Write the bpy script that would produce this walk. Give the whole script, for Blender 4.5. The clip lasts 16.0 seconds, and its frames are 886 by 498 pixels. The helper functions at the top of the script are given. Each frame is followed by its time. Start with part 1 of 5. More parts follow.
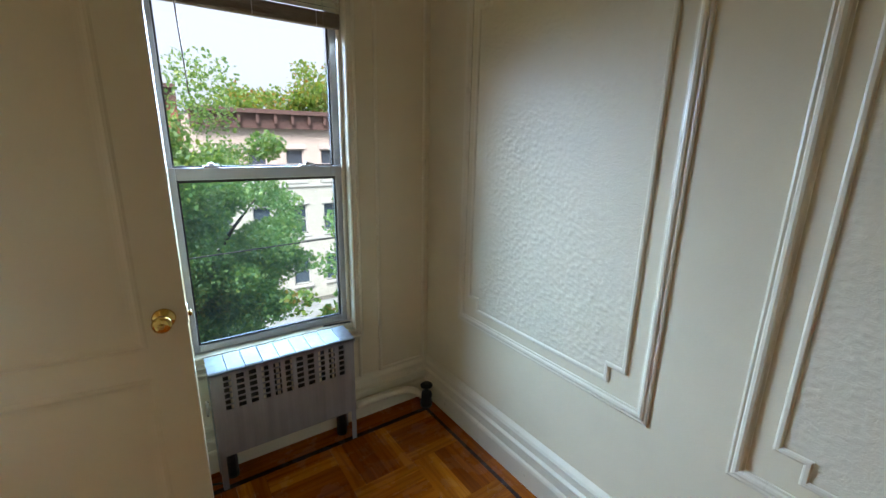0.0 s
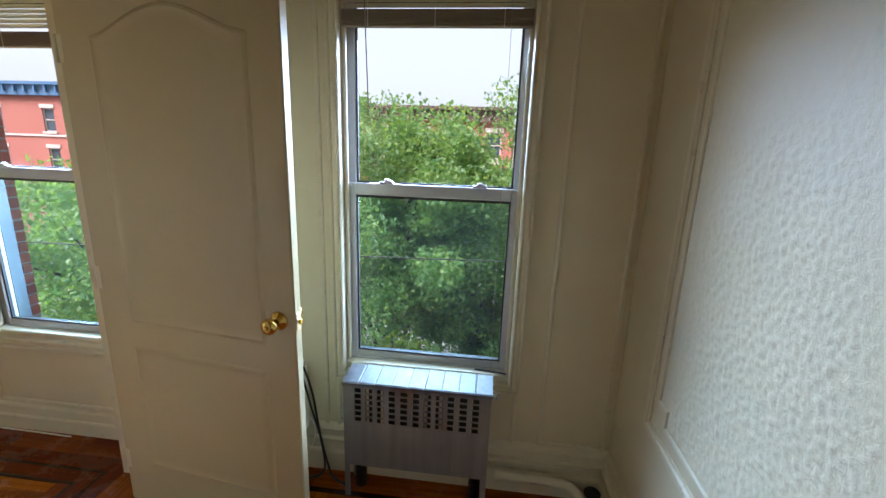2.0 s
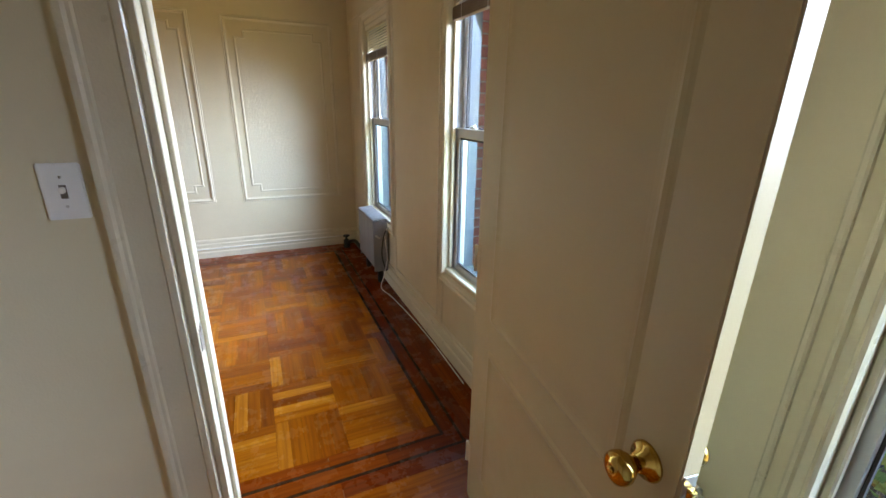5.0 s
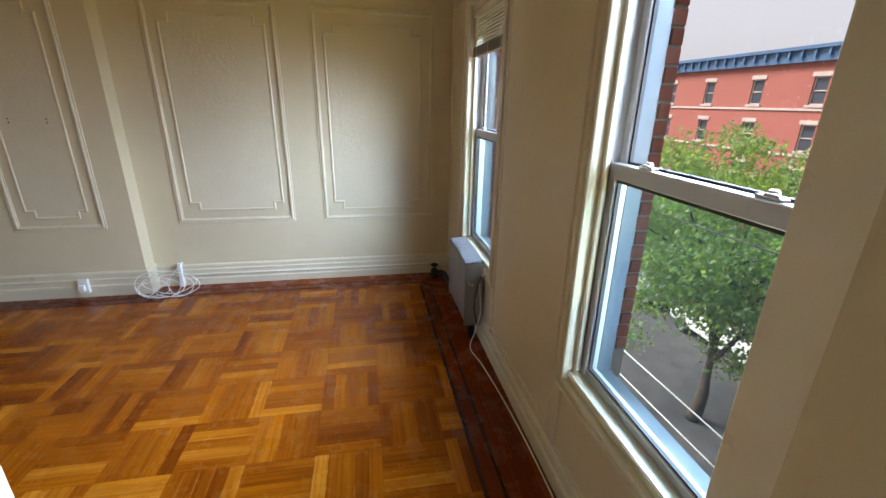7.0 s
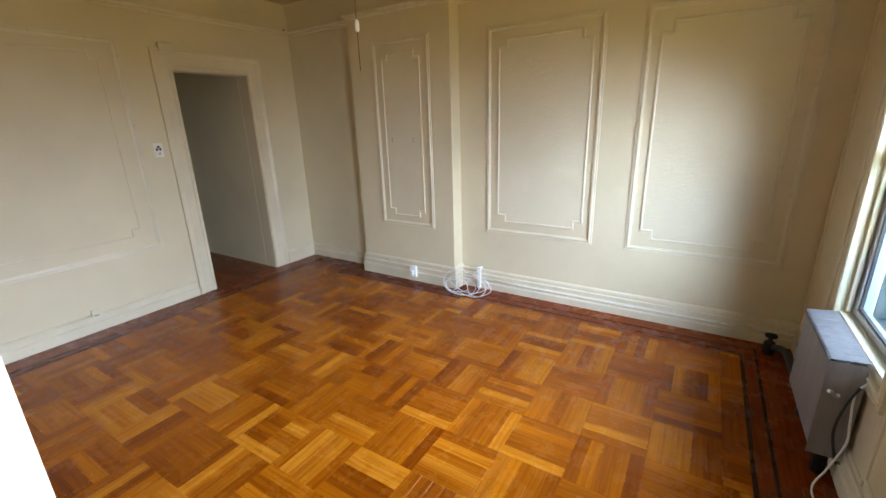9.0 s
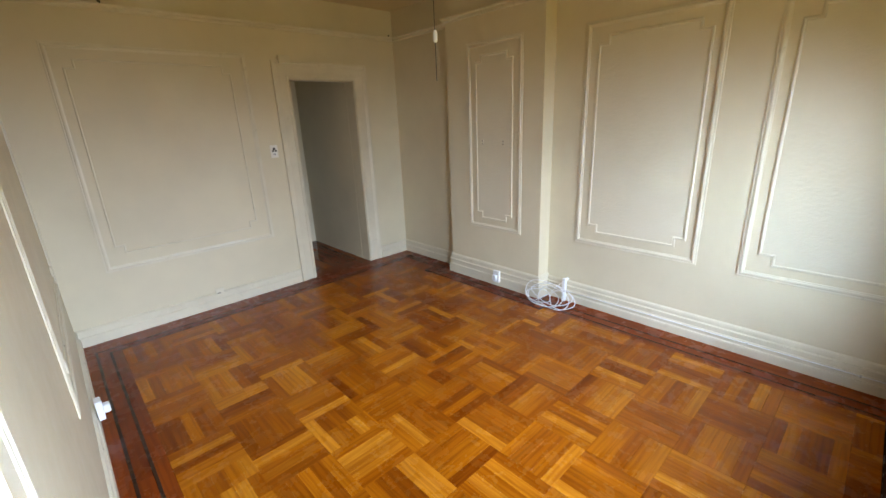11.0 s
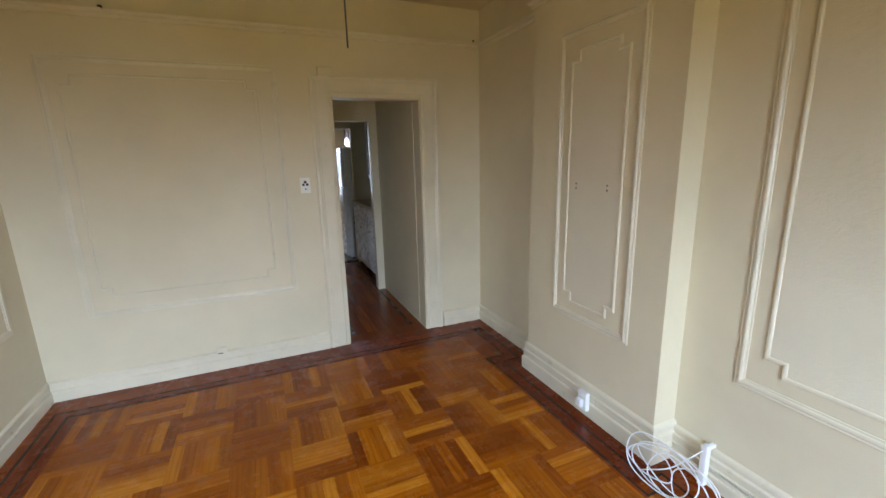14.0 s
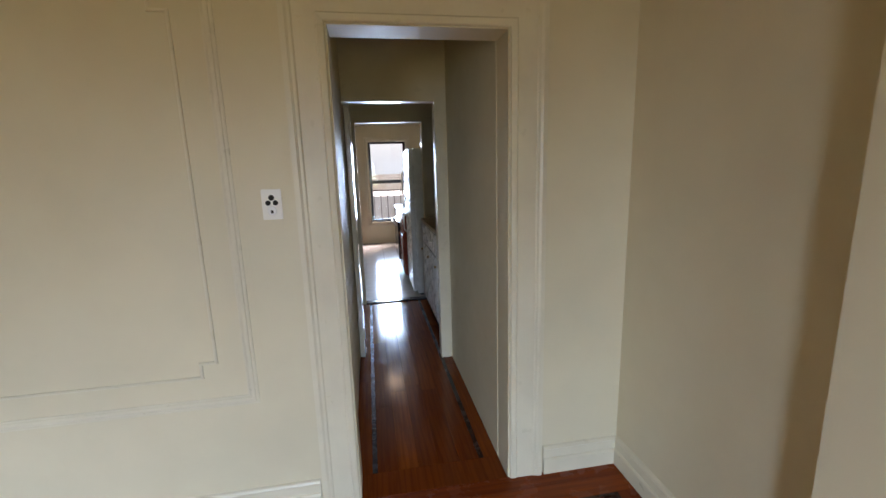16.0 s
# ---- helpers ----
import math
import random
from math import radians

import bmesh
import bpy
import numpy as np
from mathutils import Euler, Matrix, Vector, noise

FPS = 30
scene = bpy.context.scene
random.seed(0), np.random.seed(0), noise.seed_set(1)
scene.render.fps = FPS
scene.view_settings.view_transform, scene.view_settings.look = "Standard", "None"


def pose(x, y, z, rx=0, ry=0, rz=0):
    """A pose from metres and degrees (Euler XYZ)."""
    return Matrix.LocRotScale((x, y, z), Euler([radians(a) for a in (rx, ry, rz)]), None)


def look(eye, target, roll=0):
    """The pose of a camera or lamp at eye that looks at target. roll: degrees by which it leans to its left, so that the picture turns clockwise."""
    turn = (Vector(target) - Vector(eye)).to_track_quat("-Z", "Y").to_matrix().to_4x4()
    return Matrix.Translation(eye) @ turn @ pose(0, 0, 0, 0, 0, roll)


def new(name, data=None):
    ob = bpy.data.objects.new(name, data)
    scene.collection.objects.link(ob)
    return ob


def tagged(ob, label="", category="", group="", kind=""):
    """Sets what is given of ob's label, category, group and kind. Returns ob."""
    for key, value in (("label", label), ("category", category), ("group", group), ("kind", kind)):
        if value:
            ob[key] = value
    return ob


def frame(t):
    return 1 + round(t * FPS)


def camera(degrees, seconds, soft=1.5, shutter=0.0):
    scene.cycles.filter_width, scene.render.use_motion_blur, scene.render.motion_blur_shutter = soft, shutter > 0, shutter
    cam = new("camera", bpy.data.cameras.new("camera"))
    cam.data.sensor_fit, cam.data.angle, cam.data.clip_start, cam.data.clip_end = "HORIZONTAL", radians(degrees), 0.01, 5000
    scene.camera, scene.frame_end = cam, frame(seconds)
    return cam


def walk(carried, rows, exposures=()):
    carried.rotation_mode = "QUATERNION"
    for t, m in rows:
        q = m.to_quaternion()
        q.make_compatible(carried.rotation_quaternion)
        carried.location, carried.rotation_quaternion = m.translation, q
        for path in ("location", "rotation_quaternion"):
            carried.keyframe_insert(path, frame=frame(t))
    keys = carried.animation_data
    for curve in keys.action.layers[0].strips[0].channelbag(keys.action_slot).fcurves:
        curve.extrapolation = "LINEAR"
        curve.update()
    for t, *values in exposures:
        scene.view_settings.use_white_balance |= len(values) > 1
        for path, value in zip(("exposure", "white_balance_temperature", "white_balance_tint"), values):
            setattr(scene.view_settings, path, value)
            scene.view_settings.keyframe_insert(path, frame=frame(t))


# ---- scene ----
cam = camera(93.4, 16.0)
PATH = [
    (0, (0.237, 0.292, 1.513), (1.35, 1.876, 1.01), 1.2),
    (0.5, (0.409, 0.289, 1.508), (1.137, 2.093, 1.042), 0.6),
    (1, (0.677, 0.297, 1.551), (0.997, 2.216, 1.088), 1.7),
    (1.5, (0.826, 0.353, 1.557), (0.839, 2.298, 1.087), 1.9),
    (2, (0.908, 0.543, 1.538), (0.693, 2.476, 1.071), 2.0),
    (2.5, (0.949, 0.721, 1.551), (0.464, 2.596, 1.051), 2.0),
    (3, (1.007, 0.904, 1.534), (0.095, 2.583, 0.945), 0.2),
    (3.5, (1.04, 1.058, 1.533), (-0.165, 2.505, 0.86), 0.2),
    (4, (0.958, 1.144, 1.514), (-0.434, 2.398, 0.813), 0.6),
    (4.5, (0.779, 1.223, 1.51), (-0.781, 2.269, 0.82), 0.9),
    (5, (0.567, 1.265, 1.488), (-1.161, 2.039, 0.845), 1.1),
    (7.3, (-0.373, 1.534, 1.571), (-2.249, 1.716, 0.904), 0.3),
    (7.5, (-0.407, 1.553, 1.574), (-2.294, 1.584, 0.913), -0.3),
    (8, (-0.5, 1.552, 1.565), (-2.374, 1.211, 0.957), -1.0),
    (8.5, (-0.583, 1.551, 1.57), (-2.365, 0.853, 0.989), -1.5),
    (9, (-0.675, 1.573, 1.549), (-2.292, 0.554, 0.959), -1.8),
    (9.2, (-0.721, 1.592, 1.544), (-2.266, 0.467, 0.952), -1.8),
    (11.3, (-0.924, 1.682, 1.63), (-2.212, 0.27, 1.042), -2.6),
    (11.5, (-0.995, 1.67, 1.627), (-2.275, 0.242, 1.06), -2.8),
    (12, (-1.216, 1.588, 1.626), (-2.432, 0.077, 1.139), -3.0),
    (12.5, (-1.451, 1.514, 1.604), (-2.514, -0.114, 1.137), -3.0),
    (13, (-1.778, 1.436, 1.602), (-2.673, -0.295, 1.148), -1.2),
    (13.5, (-1.993, 1.288, 1.578), (-2.814, -0.476, 1.112), -0.9),
    (14, (-2.194, 0.969, 1.579), (-2.966, -0.823, 1.14), -1.4),
    (14.5, (-2.436, 0.623, 1.541), (-3.089, -1.224, 1.14), -1.8),
    (15, (-2.668, 0.218, 1.537), (-3.192, -1.671, 1.144), -0.7),
    (15.5, (-2.776, -0.258, 1.521), (-3.236, -2.168, 1.144), -1.1),
    (16, (-2.893, -0.729, 1.495), (-3.225, -2.664, 1.114), -1.7),
]
EXPOSURES = [(0.0, 1.33, 6500, 31), (2.0, 1.24, 6600, 33), (3.5, 1.13, 6700, 34), (5.0, 1.02, 7400, 37), (7.5, 0.78, 7300, 36), (8.0, 1.05, 7500, 36), (9.0, 1.22, 7500, 36), (12.5, 1.2, 7300, 35), (16.0, 1.2, 7200, 34)]
walk(cam, [(t, look(eye, target, roll)) for t, eye, target, roll in PATH], EXPOSURES)

# ---- light ----
world = bpy.data.worlds.new("sky")
scene.world = world
world.use_nodes = True
_wn = world.node_tree.nodes
_sky = _wn.new("ShaderNodeTexSky")
_sky.sky_type = "NISHITA"
_sky.sun_disc = False
_sky.sun_elevation, _sky.sun_rotation = radians(52), radians(222)
_sky.air_density, _sky.dust_density, _sky.ozone_density = 1.0, 8.0, 0.6
# thin even cloud over the blue
_cloud = _wn.new("ShaderNodeMixRGB")
_cloud.inputs[0].default_value = 0.65
_cloud.inputs[2].default_value = (4.1, 4.9, 5.3, 1)
world.node_tree.links.new(_sky.outputs[0], _cloud.inputs[1])
world.node_tree.links.new(_cloud.outputs[0], _wn["Background"].inputs[0])
_wn["Background"].inputs[1].default_value = 0.13

sun = new("sun", bpy.data.lights.new("sun", "SUN"))
sun.data.energy, sun.data.angle, sun.data.color = 4.8, radians(24), (1.0, 0.97, 0.92)
sun.matrix_world = look((0, 0, 0), (0.412, 0.458, -0.788))


def daylight(name, x, y, z, w, h, energy, facing, color=(0.445, 0.735, 1.0)):
    """An area lamp in a window's opening, standing in for the sky outside it."""
    lamp = new(name, bpy.data.lights.new(name, "AREA"))
    lamp.data.shape, lamp.data.size, lamp.data.size_y = "RECTANGLE", w, h
    lamp.data.energy, lamp.data.color = energy, color
    lamp.data.spread = radians(70)
    lamp.matrix_world = look((x, y, z), (x + facing[0], y + facing[1], z + facing[2]))
    return lamp


WIN_X = (0.658, -1.21, -2.99)
for _x, _west, _east in zip(WIN_X, (7.0, 10.0, 9.5), (5.5, 13.0, 13.0)):
    for _e, _side, _drop in ((_west, -0.62, 0.50), (_east, 0.42, 0.50)):
        daylight("window_daylight", _x, 2.44, 1.36, 0.62, 1.30, _e * 1.27, (_side, -1, -_drop))
    # light thrown up from the sunlit street and the trees
    daylight("street_bounce", _x, 2.44, 1.10, 0.62, 1.0, 3.5 if _x < 0 else 0.9, (-0.1, -1, 0.75), (0.86, 0.89, 0.36)).data.spread = radians(120)
daylight("window_daylight", -3.29, -9.5, 1.25, 0.66, 1.5, 14, (0, 1, -0.1))


# ---- materials ----


class Nodes:
    """A small builder of node materials."""

    def __init__(self, name):
        self.mat = bpy.data.materials.new(name)
        self.mat.use_nodes = True
        self.tree = self.mat.node_tree
        self.bsdf = self.tree.nodes["Principled BSDF"]
        self.coord = self.tree.nodes.new("ShaderNodeTexCoord")

    def add(self, kind, **values):
        node = self.tree.nodes.new("ShaderNode" + kind)
        for key, value in values.items():
            node.inputs[key.replace("_", " ")].default_value = value
        return node

    def link(self, a, b):
        self.tree.links.new(a, b)

    def mapped(self, scale=(1, 1, 1), output="Object", turn=(0, 0, 0)):
        node = self.add("Mapping")
        node.inputs["Scale"].default_value = scale
        node.inputs["Rotation"].default_value = turn
        self.link(self.coord.outputs[output], node.inputs["Vector"])
        return node.outputs[0]

    def noise(self, scale, detail=4, vector=None, rough=0.55, distortion=0.0):
        node = self.add("TexNoise", Scale=scale, Detail=detail, Roughness=rough, Distortion=distortion)
        self.link(vector or self.coord.outputs["Object"], node.inputs["Vector"])
        return node.outputs[0]

    def ramp(self, fac, *stops):
        node = self.add("ValToRGB")
        el = node.color_ramp.elements
        while len(el) < len(stops):
            el.new(0.5)
        for e, (pos, col) in zip(el, stops):
            e.position, e.color = pos, (*col, 1) if len(col) == 3 else (col[0], col[0], col[0], 1)
        self.link(fac, node.inputs[0])
        return node.outputs[0]

    def mix(self, fac, a, b, blend="MIX"):
        node = self.tree.nodes.new("ShaderNodeMix")
        node.data_type, node.blend_type = "RGBA", blend
        for sock, value in ((node.inputs[0], fac), (node.inputs[6], a), (node.inputs[7], b)):
            if isinstance(value, bpy.types.NodeSocket):
                self.link(value, sock)
            elif isinstance(value, tuple):
                sock.default_value = (*value, 1)
            else:
                sock.default_value = value
        return node.outputs[2]

    def bump(self, height, strength=0.3, distance=0.002, normal=None):
        node = self.add("Bump", Strength=strength, Distance=distance)
        self.link(height, node.inputs["Height"])
        if normal:
            self.link(normal, node.inputs["Normal"])
        return node.outputs[0]

    def set(self, **values):
        for key, value in values.items():
            sock = self.bsdf.inputs[key.replace("_", " ")]
            if isinstance(value, bpy.types.NodeSocket):
                self.link(value, sock)
            elif isinstance(value, tuple):
                sock.default_value = (*value, 1) if len(value) == 3 else value
            else:
                sock.default_value = value
        return self


def paint(name, color, rough=0.45, relief=0.25, stain=0.06, scale=1.0):
    """Brushed house paint with faint blotches and a fine roller grain."""
    n = Nodes(name)
    big = n.noise(1.6 * scale, 5)
    dark = tuple(c * (1 - stain * 2.2) for c in color)
    lite = tuple(min(1, c * (1 + stain * 0.5)) for c in color)
    col = n.ramp(big, (0.25, dark), (0.6, color), (0.85, lite))
    fine = n.noise(160, 3)
    mid = n.noise(14, 4)
    both = n.mix(0.5, fine, mid)
    n.set(Base_Color=col, Roughness=n.ramp(mid, (0.3, (rough - 0.07,)), (0.7, (rough + 0.09,))), Normal=n.bump(both, relief, 0.003))
    return n.mat


CREAM = (0.66, 0.572, 0.39)
wall_paint = paint("cream wall paint", CREAM, 0.5, 0.22, 0.05)
trim_paint = paint("glossy cream trim paint", (0.675, 0.60, 0.44), 0.33, 0.3, 0.06, 2)
door_paint = paint("cream door paint", (0.51, 0.415, 0.25), 0.38, 0.14, 0.03)
ceiling_paint = paint("cream ceiling paint", (0.60, 0.51, 0.315), 0.6, 0.25, 0.04)
door_gloss = paint("high-gloss cream paint", (0.62, 0.57, 0.46), 0.14, 0.05, 0.03)
white_gloss = paint("white gloss paint", (0.8, 0.8, 0.78), 0.28, 0.1, 0.03)
white_plastic = paint("white plastic", (0.78, 0.78, 0.75), 0.35, 0.03, 0.02)
ivory_plastic = paint("ivory plastic", (0.78, 0.75, 0.67), 0.35, 0.03, 0.02)
cable_white = paint("white cable sheath", (0.8, 0.8, 0.78), 0.4, 0.02, 0.02)
blind_cream = paint("cream blind slat", (0.78, 0.73, 0.63), 0.5, 0.03, 0.03)
_t = blind_cream.node_tree
_tr, _mx = _t.nodes.new("ShaderNodeBsdfTranslucent"), _t.nodes.new("ShaderNodeMixShader")
_tr.inputs[0].default_value, _mx.inputs[0].default_value = (0.75, 0.70, 0.58, 1), 0.55
_t.links.new(_t.nodes["Principled BSDF"].outputs[0], _mx.inputs[1])
_t.links.new(_tr.outputs[0], _mx.inputs[2])
_t.links.new(_mx.outputs[0], _t.nodes["Material Output"].inputs[0])
fridge_white = paint("white fridge enamel", (0.75, 0.76, 0.76), 0.25, 0.05, 0.02)
counter_white = paint("white worktop", (0.75, 0.74, 0.72), 0.25, 0.05, 0.05)


def plaster():
    """Painted rough-cast plaster for the wall panels; relief is modelled, this adds the grain."""
    n = Nodes("rough painted plaster")
    lumps = n.noise(62, 5, rough=0.65, distortion=1.0)
    fine = n.noise(210, 3)
    col = n.ramp(n.noise(2.2, 4), (0.3, (0.635, 0.56, 0.40)), (0.7, (0.68, 0.605, 0.44)))
    n.set(Base_Color=col, Roughness=n.ramp(lumps, (0.3, (0.36,)), (0.7, (0.5,))), Normal=n.bump(n.mix(0.25, lumps, fine), 0.5, 0.005))
    return n.mat


plaster_paint = plaster()


def wood(name, tones, along, per="island", rough=(0.20, 0.34), grain=1.0, wear=0.5):
    """Varnished oak; the grain runs along x or y and each piece has its own tone."""
    n = Nodes(name)
    info = n.tree.nodes.new("ShaderNodeObjectInfo" if per == "object" else "ShaderNodeNewGeometry")
    rnd = info.outputs["Random" if per == "object" else "Random Per Island"]
    shift = n.add("VectorMath")
    shift.operation = "SCALE"
    shift.inputs[0].default_value = (17.3, 31.7, 5.1)
    n.link(rnd, shift.inputs["Scale"])
    geo = n.tree.nodes.new("ShaderNodeNewGeometry")
    place = n.add("VectorMath")
    place.operation = "ADD"
    n.link(geo.outputs["Position"], place.inputs[0])
    n.link(shift.outputs[0], place.inputs[1])
    m = n.add("Mapping")
    m.inputs["Scale"].default_value = (2.2, 38, 38) if along == "x" else (38, 2.2, 38)
    n.link(place.outputs[0], m.inputs["Vector"])
    streak = n.noise(1.0 * grain, 6, m.outputs[0], 0.62, 0.35)
    m2 = n.add("Mapping")
    m2.inputs["Scale"].default_value = (0.9, 9, 9) if along == "x" else (9, 0.9, 9)
    n.link(place.outputs[0], m2.inputs["Vector"])
    ring = n.add("TexWave", Scale=1.1, Distortion=7.0, Detail=3.0, Detail_Scale=1.4)
    ring.bands_direction = "Y" if along == "x" else "X"
    n.link(m2.outputs[0], ring.inputs["Vector"])
    tone = n.ramp(rnd, *((k / (len(tones) - 1), c) for k, c in enumerate(tones)))
    deep = n.mix(1.0, tone, (0.58, 0.42, 0.26), "MULTIPLY")
    col = n.mix(n.ramp(streak, (0.46, (0.0,)), (0.68, (0.8,))), tone, deep)
    col = n.mix(n.ramp(ring.outputs[1], (0.6, (0.0,)), (0.98, (0.42,))), col, deep)
    world_patch = n.noise(1.3, 4, geo.outputs["Position"])
    col = n.mix(n.ramp(world_patch, (0.3, (0.0,)), (0.75, (0.35 * wear,))), col, n.mix(1.0, col, (0.7, 0.5, 0.36), "MULTIPLY"))
    scuff = n.noise(7.0, 6, geo.outputs["Position"], 0.7)
    gloss = n.ramp(scuff, (0.35, (rough[0],)), (0.7, (rough[1],)))
    n.set(Base_Color=col, Roughness=gloss, Normal=n.bump(n.mix(0.5, streak, scuff), 0.07, 0.002), Specular_IOR_Level=0.2, Coat_Weight=0.05, Coat_Roughness=0.16)
    return n.mat


HONEY = [(0.235, 0.048, 0.0016), (0.345, 0.084, 0.0028), (0.28, 0.062, 0.002), (0.47, 0.132, 0.005), (0.205, 0.039, 0.0015), (0.40, 0.104, 0.0035), (0.58, 0.198, 0.014), (0.31, 0.071, 0.0024)]
oak_x = wood("honey oak strip along x", HONEY, "x", "object")
oak_y = wood("honey oak strip along y", HONEY, "y", "object")
oak_x_rest = wood("honey oak strips along x", HONEY, "x")
oak_y_rest = wood("honey oak strips along y", HONEY, "y")
RED = [(0.185, 0.027, 0.0019), (0.25, 0.043, 0.003), (0.145, 0.019, 0.0015), (0.30, 0.060, 0.0042)]
redwood_x = wood("red oak border along x", RED, "x")
redwood_y = wood("red oak border along y", RED, "y")
walnut = wood("dark walnut inlay", [(0.030, 0.012, 0.007), (0.045, 0.018, 0.010)], "x")
hall_wood = wood("dark red hall boards", [(0.20, 0.038, 0.004), (0.26, 0.055, 0.006), (0.165, 0.029, 0.003), (0.30, 0.068, 0.008)], "y", rough=(0.09, 0.20))


def metal(name, color, rough, metallic=1.0, spots=0.0):
    n = Nodes(name)
    grain = n.noise(60, 4)
    col = n.ramp(n.noise(9, 5), (0.3, tuple(c * (1 - spots) for c in color)), (0.7, color))
    n.set(Base_Color=col, Metallic=metallic, Roughness=n.ramp(grain, (0.3, (rough * 0.8,)), (0.7, (rough * 1.3,))))
    return n.mat


brass = metal("polished brass", (0.70, 0.46, 0.13), 0.13, 1.0, 0.25)
steel = metal("zinc-plated steel", (0.6, 0.58, 0.54), 0.3)
black_iron = metal("blackened iron", (0.03, 0.028, 0.026), 0.5, 0.6, 0.4)
aluminium = paint("mill aluminium window frame", (0.52, 0.53, 0.55), 0.38, 0.05, 0.05)
aluminium.node_tree.nodes["Principled BSDF"].inputs["Metallic"].default_value = 0.35
dark_gasket = paint("dark rubber gasket", (0.03, 0.03, 0.032), 0.6, 0.05)
black_cable = paint("black cable sheath", (0.02, 0.02, 0.02), 0.5, 0.05)
old_hole = paint("filled screw hole", (0.16, 0.13, 0.10), 0.8, 0.1)
dark_hole = paint("dark recess", (0.012, 0.011, 0.010), 0.9, 0.0)


def silver_paint():
    n = Nodes("streaky silver radiator paint")
    streak = n.noise(1.0, 5, n.mapped((30, 30, 1.2)), 0.6)
    blot = n.noise(5, 5)
    col = n.ramp(n.mix(0.45, streak, blot), (0.3, (0.21, 0.21, 0.22)), (0.55, (0.31, 0.305, 0.315)), (0.8, (0.44, 0.44, 0.46)))
    n.set(Base_Color=col, Metallic=0.45, Roughness=n.ramp(blot, (0.3, (0.33,)), (0.7, (0.5,))), Normal=n.bump(streak, 0.15, 0.002))
    return n.mat


silver = silver_paint()


def glass_material(name="window glass", film=0.0):
    """Window glass: it reflects a little and lets the rest straight through; film cools the tint and is the share of
    bluish haze mixed in.
    """
    n = Nodes(name)
    out = n.tree.nodes["Material Output"]
    clear = n.add("BsdfTransparent")
    clear.inputs[0].default_value = (0.93, 0.96, 0.955, 1) if not film else (0.84, 0.97, 0.965, 1)
    shine = n.add("BsdfGlossy")
    shine.inputs["Roughness"].default_value = 0.02
    edge = n.add("LayerWeight", Blend=0.5)
    steep = n.add("Math")
    steep.operation = "POWER"
    steep.inputs[1].default_value = 5.0
    n.link(edge.outputs["Facing"], steep.inputs[0])
    gain = n.add("Math")
    gain.operation = "MULTIPLY_ADD"
    gain.inputs[1].default_value, gain.inputs[2].default_value = 0.55, 0.025
    n.link(steep.outputs[0], gain.inputs[0])
    mixer = n.add("MixShader")
    n.link(gain.outputs[0], mixer.inputs[0])
    n.link(clear.outputs[0], mixer.inputs[1])
    n.link(shine.outputs[0], mixer.inputs[2])
    if film:
        # faint translucent haze added to the pane, paling the view behind it
        haze = n.add("BsdfTranslucent")
        haze.inputs[0].default_value = (0.62, 0.78, 0.84, 1)
        veil = n.add("MixShader")
        n.link(n.ramp(n.noise(3.0, 4), (0.3, (film * 0.75,)), (0.7, (film * 1.2,))), veil.inputs[0])
        n.link(mixer.outputs[0], veil.inputs[1])
        n.link(haze.outputs[0], veil.inputs[2])
        mixer = veil
    n.link(mixer.outputs[0], out.inputs[0])
    return n.mat


glass = glass_material()
tinted_glass = glass_material("cool-tinted window glass", 0.0012)


def brick_material(name, tones, per="island"):
    n = Nodes(name)
    info = n.tree.nodes.new("ShaderNodeObjectInfo" if per == "object" else "ShaderNodeNewGeometry")
    rnd = info.outputs["Random" if per == "object" else "Random Per Island"]
    tone = n.ramp(rnd, *((k / (len(tones) - 1), c) for k, c in enumerate(tones)))
    grit = n.noise(40, 5)
    col = n.mix(n.ramp(grit, (0.4, (0.0,)), (0.75, (0.5,))), tone, n.mix(1.0, tone, (0.6, 0.55, 0.5), "MULTIPLY"))
    n.set(Base_Color=col, Roughness=0.85, Normal=n.bump(grit, 0.4, 0.004))
    return n.mat


def masonry(name, color, joint, scale):
    """Distant coursed brickwork."""
    n = Nodes(name)
    t = n.add("TexBrick", Scale=scale, Mortar_Size=0.012)
    t.inputs["Color1"].default_value = (*color, 1)
    t.inputs["Color2"].default_value = (*[c * 0.8 for c in color], 1)
    t.inputs["Mortar"].default_value = (*joint, 1)
    m = n.mapped((1, 1, 1), turn=(radians(90), 0, 0))
    n.link(m, t.inputs["Vector"])
    blot = n.noise(0.5, 5)
    col = n.mix(n.ramp(blot, (0.3, (0.0,)), (0.8, (0.35,))), t.outputs[0], n.mix(1.0, t.outputs[0], (0.65, 0.62, 0.6), "MULTIPLY"))
    n.set(Base_Color=col, Roughness=0.85)
    return n.mat


red_brick = brick_material("red facing brick", [(0.33, 0.085, 0.055), (0.40, 0.11, 0.07), (0.28, 0.07, 0.05), (0.44, 0.14, 0.09)], "object")
mortar = paint("grey mortar", (0.36, 0.33, 0.30), 0.9, 0.6, 0.15)
far_red_brick = masonry("red brick facade", (0.38, 0.12, 0.095), (0.36, 0.2, 0.16), 4.0)
far_tan_brick = masonry("pale tan brick facade", (0.50, 0.455, 0.39), (0.46, 0.42, 0.37), 4.0)
storm_paint = paint("blue-grey storm frame paint", (0.085, 0.115, 0.135), 0.45, 0.1, 0.06)
limestone = paint("pale limestone", (0.50, 0.46, 0.42), 0.8, 0.4, 0.12)
blue_cornice = paint("blue painted cornice", (0.05, 0.15, 0.28), 0.5, 0.2, 0.08)
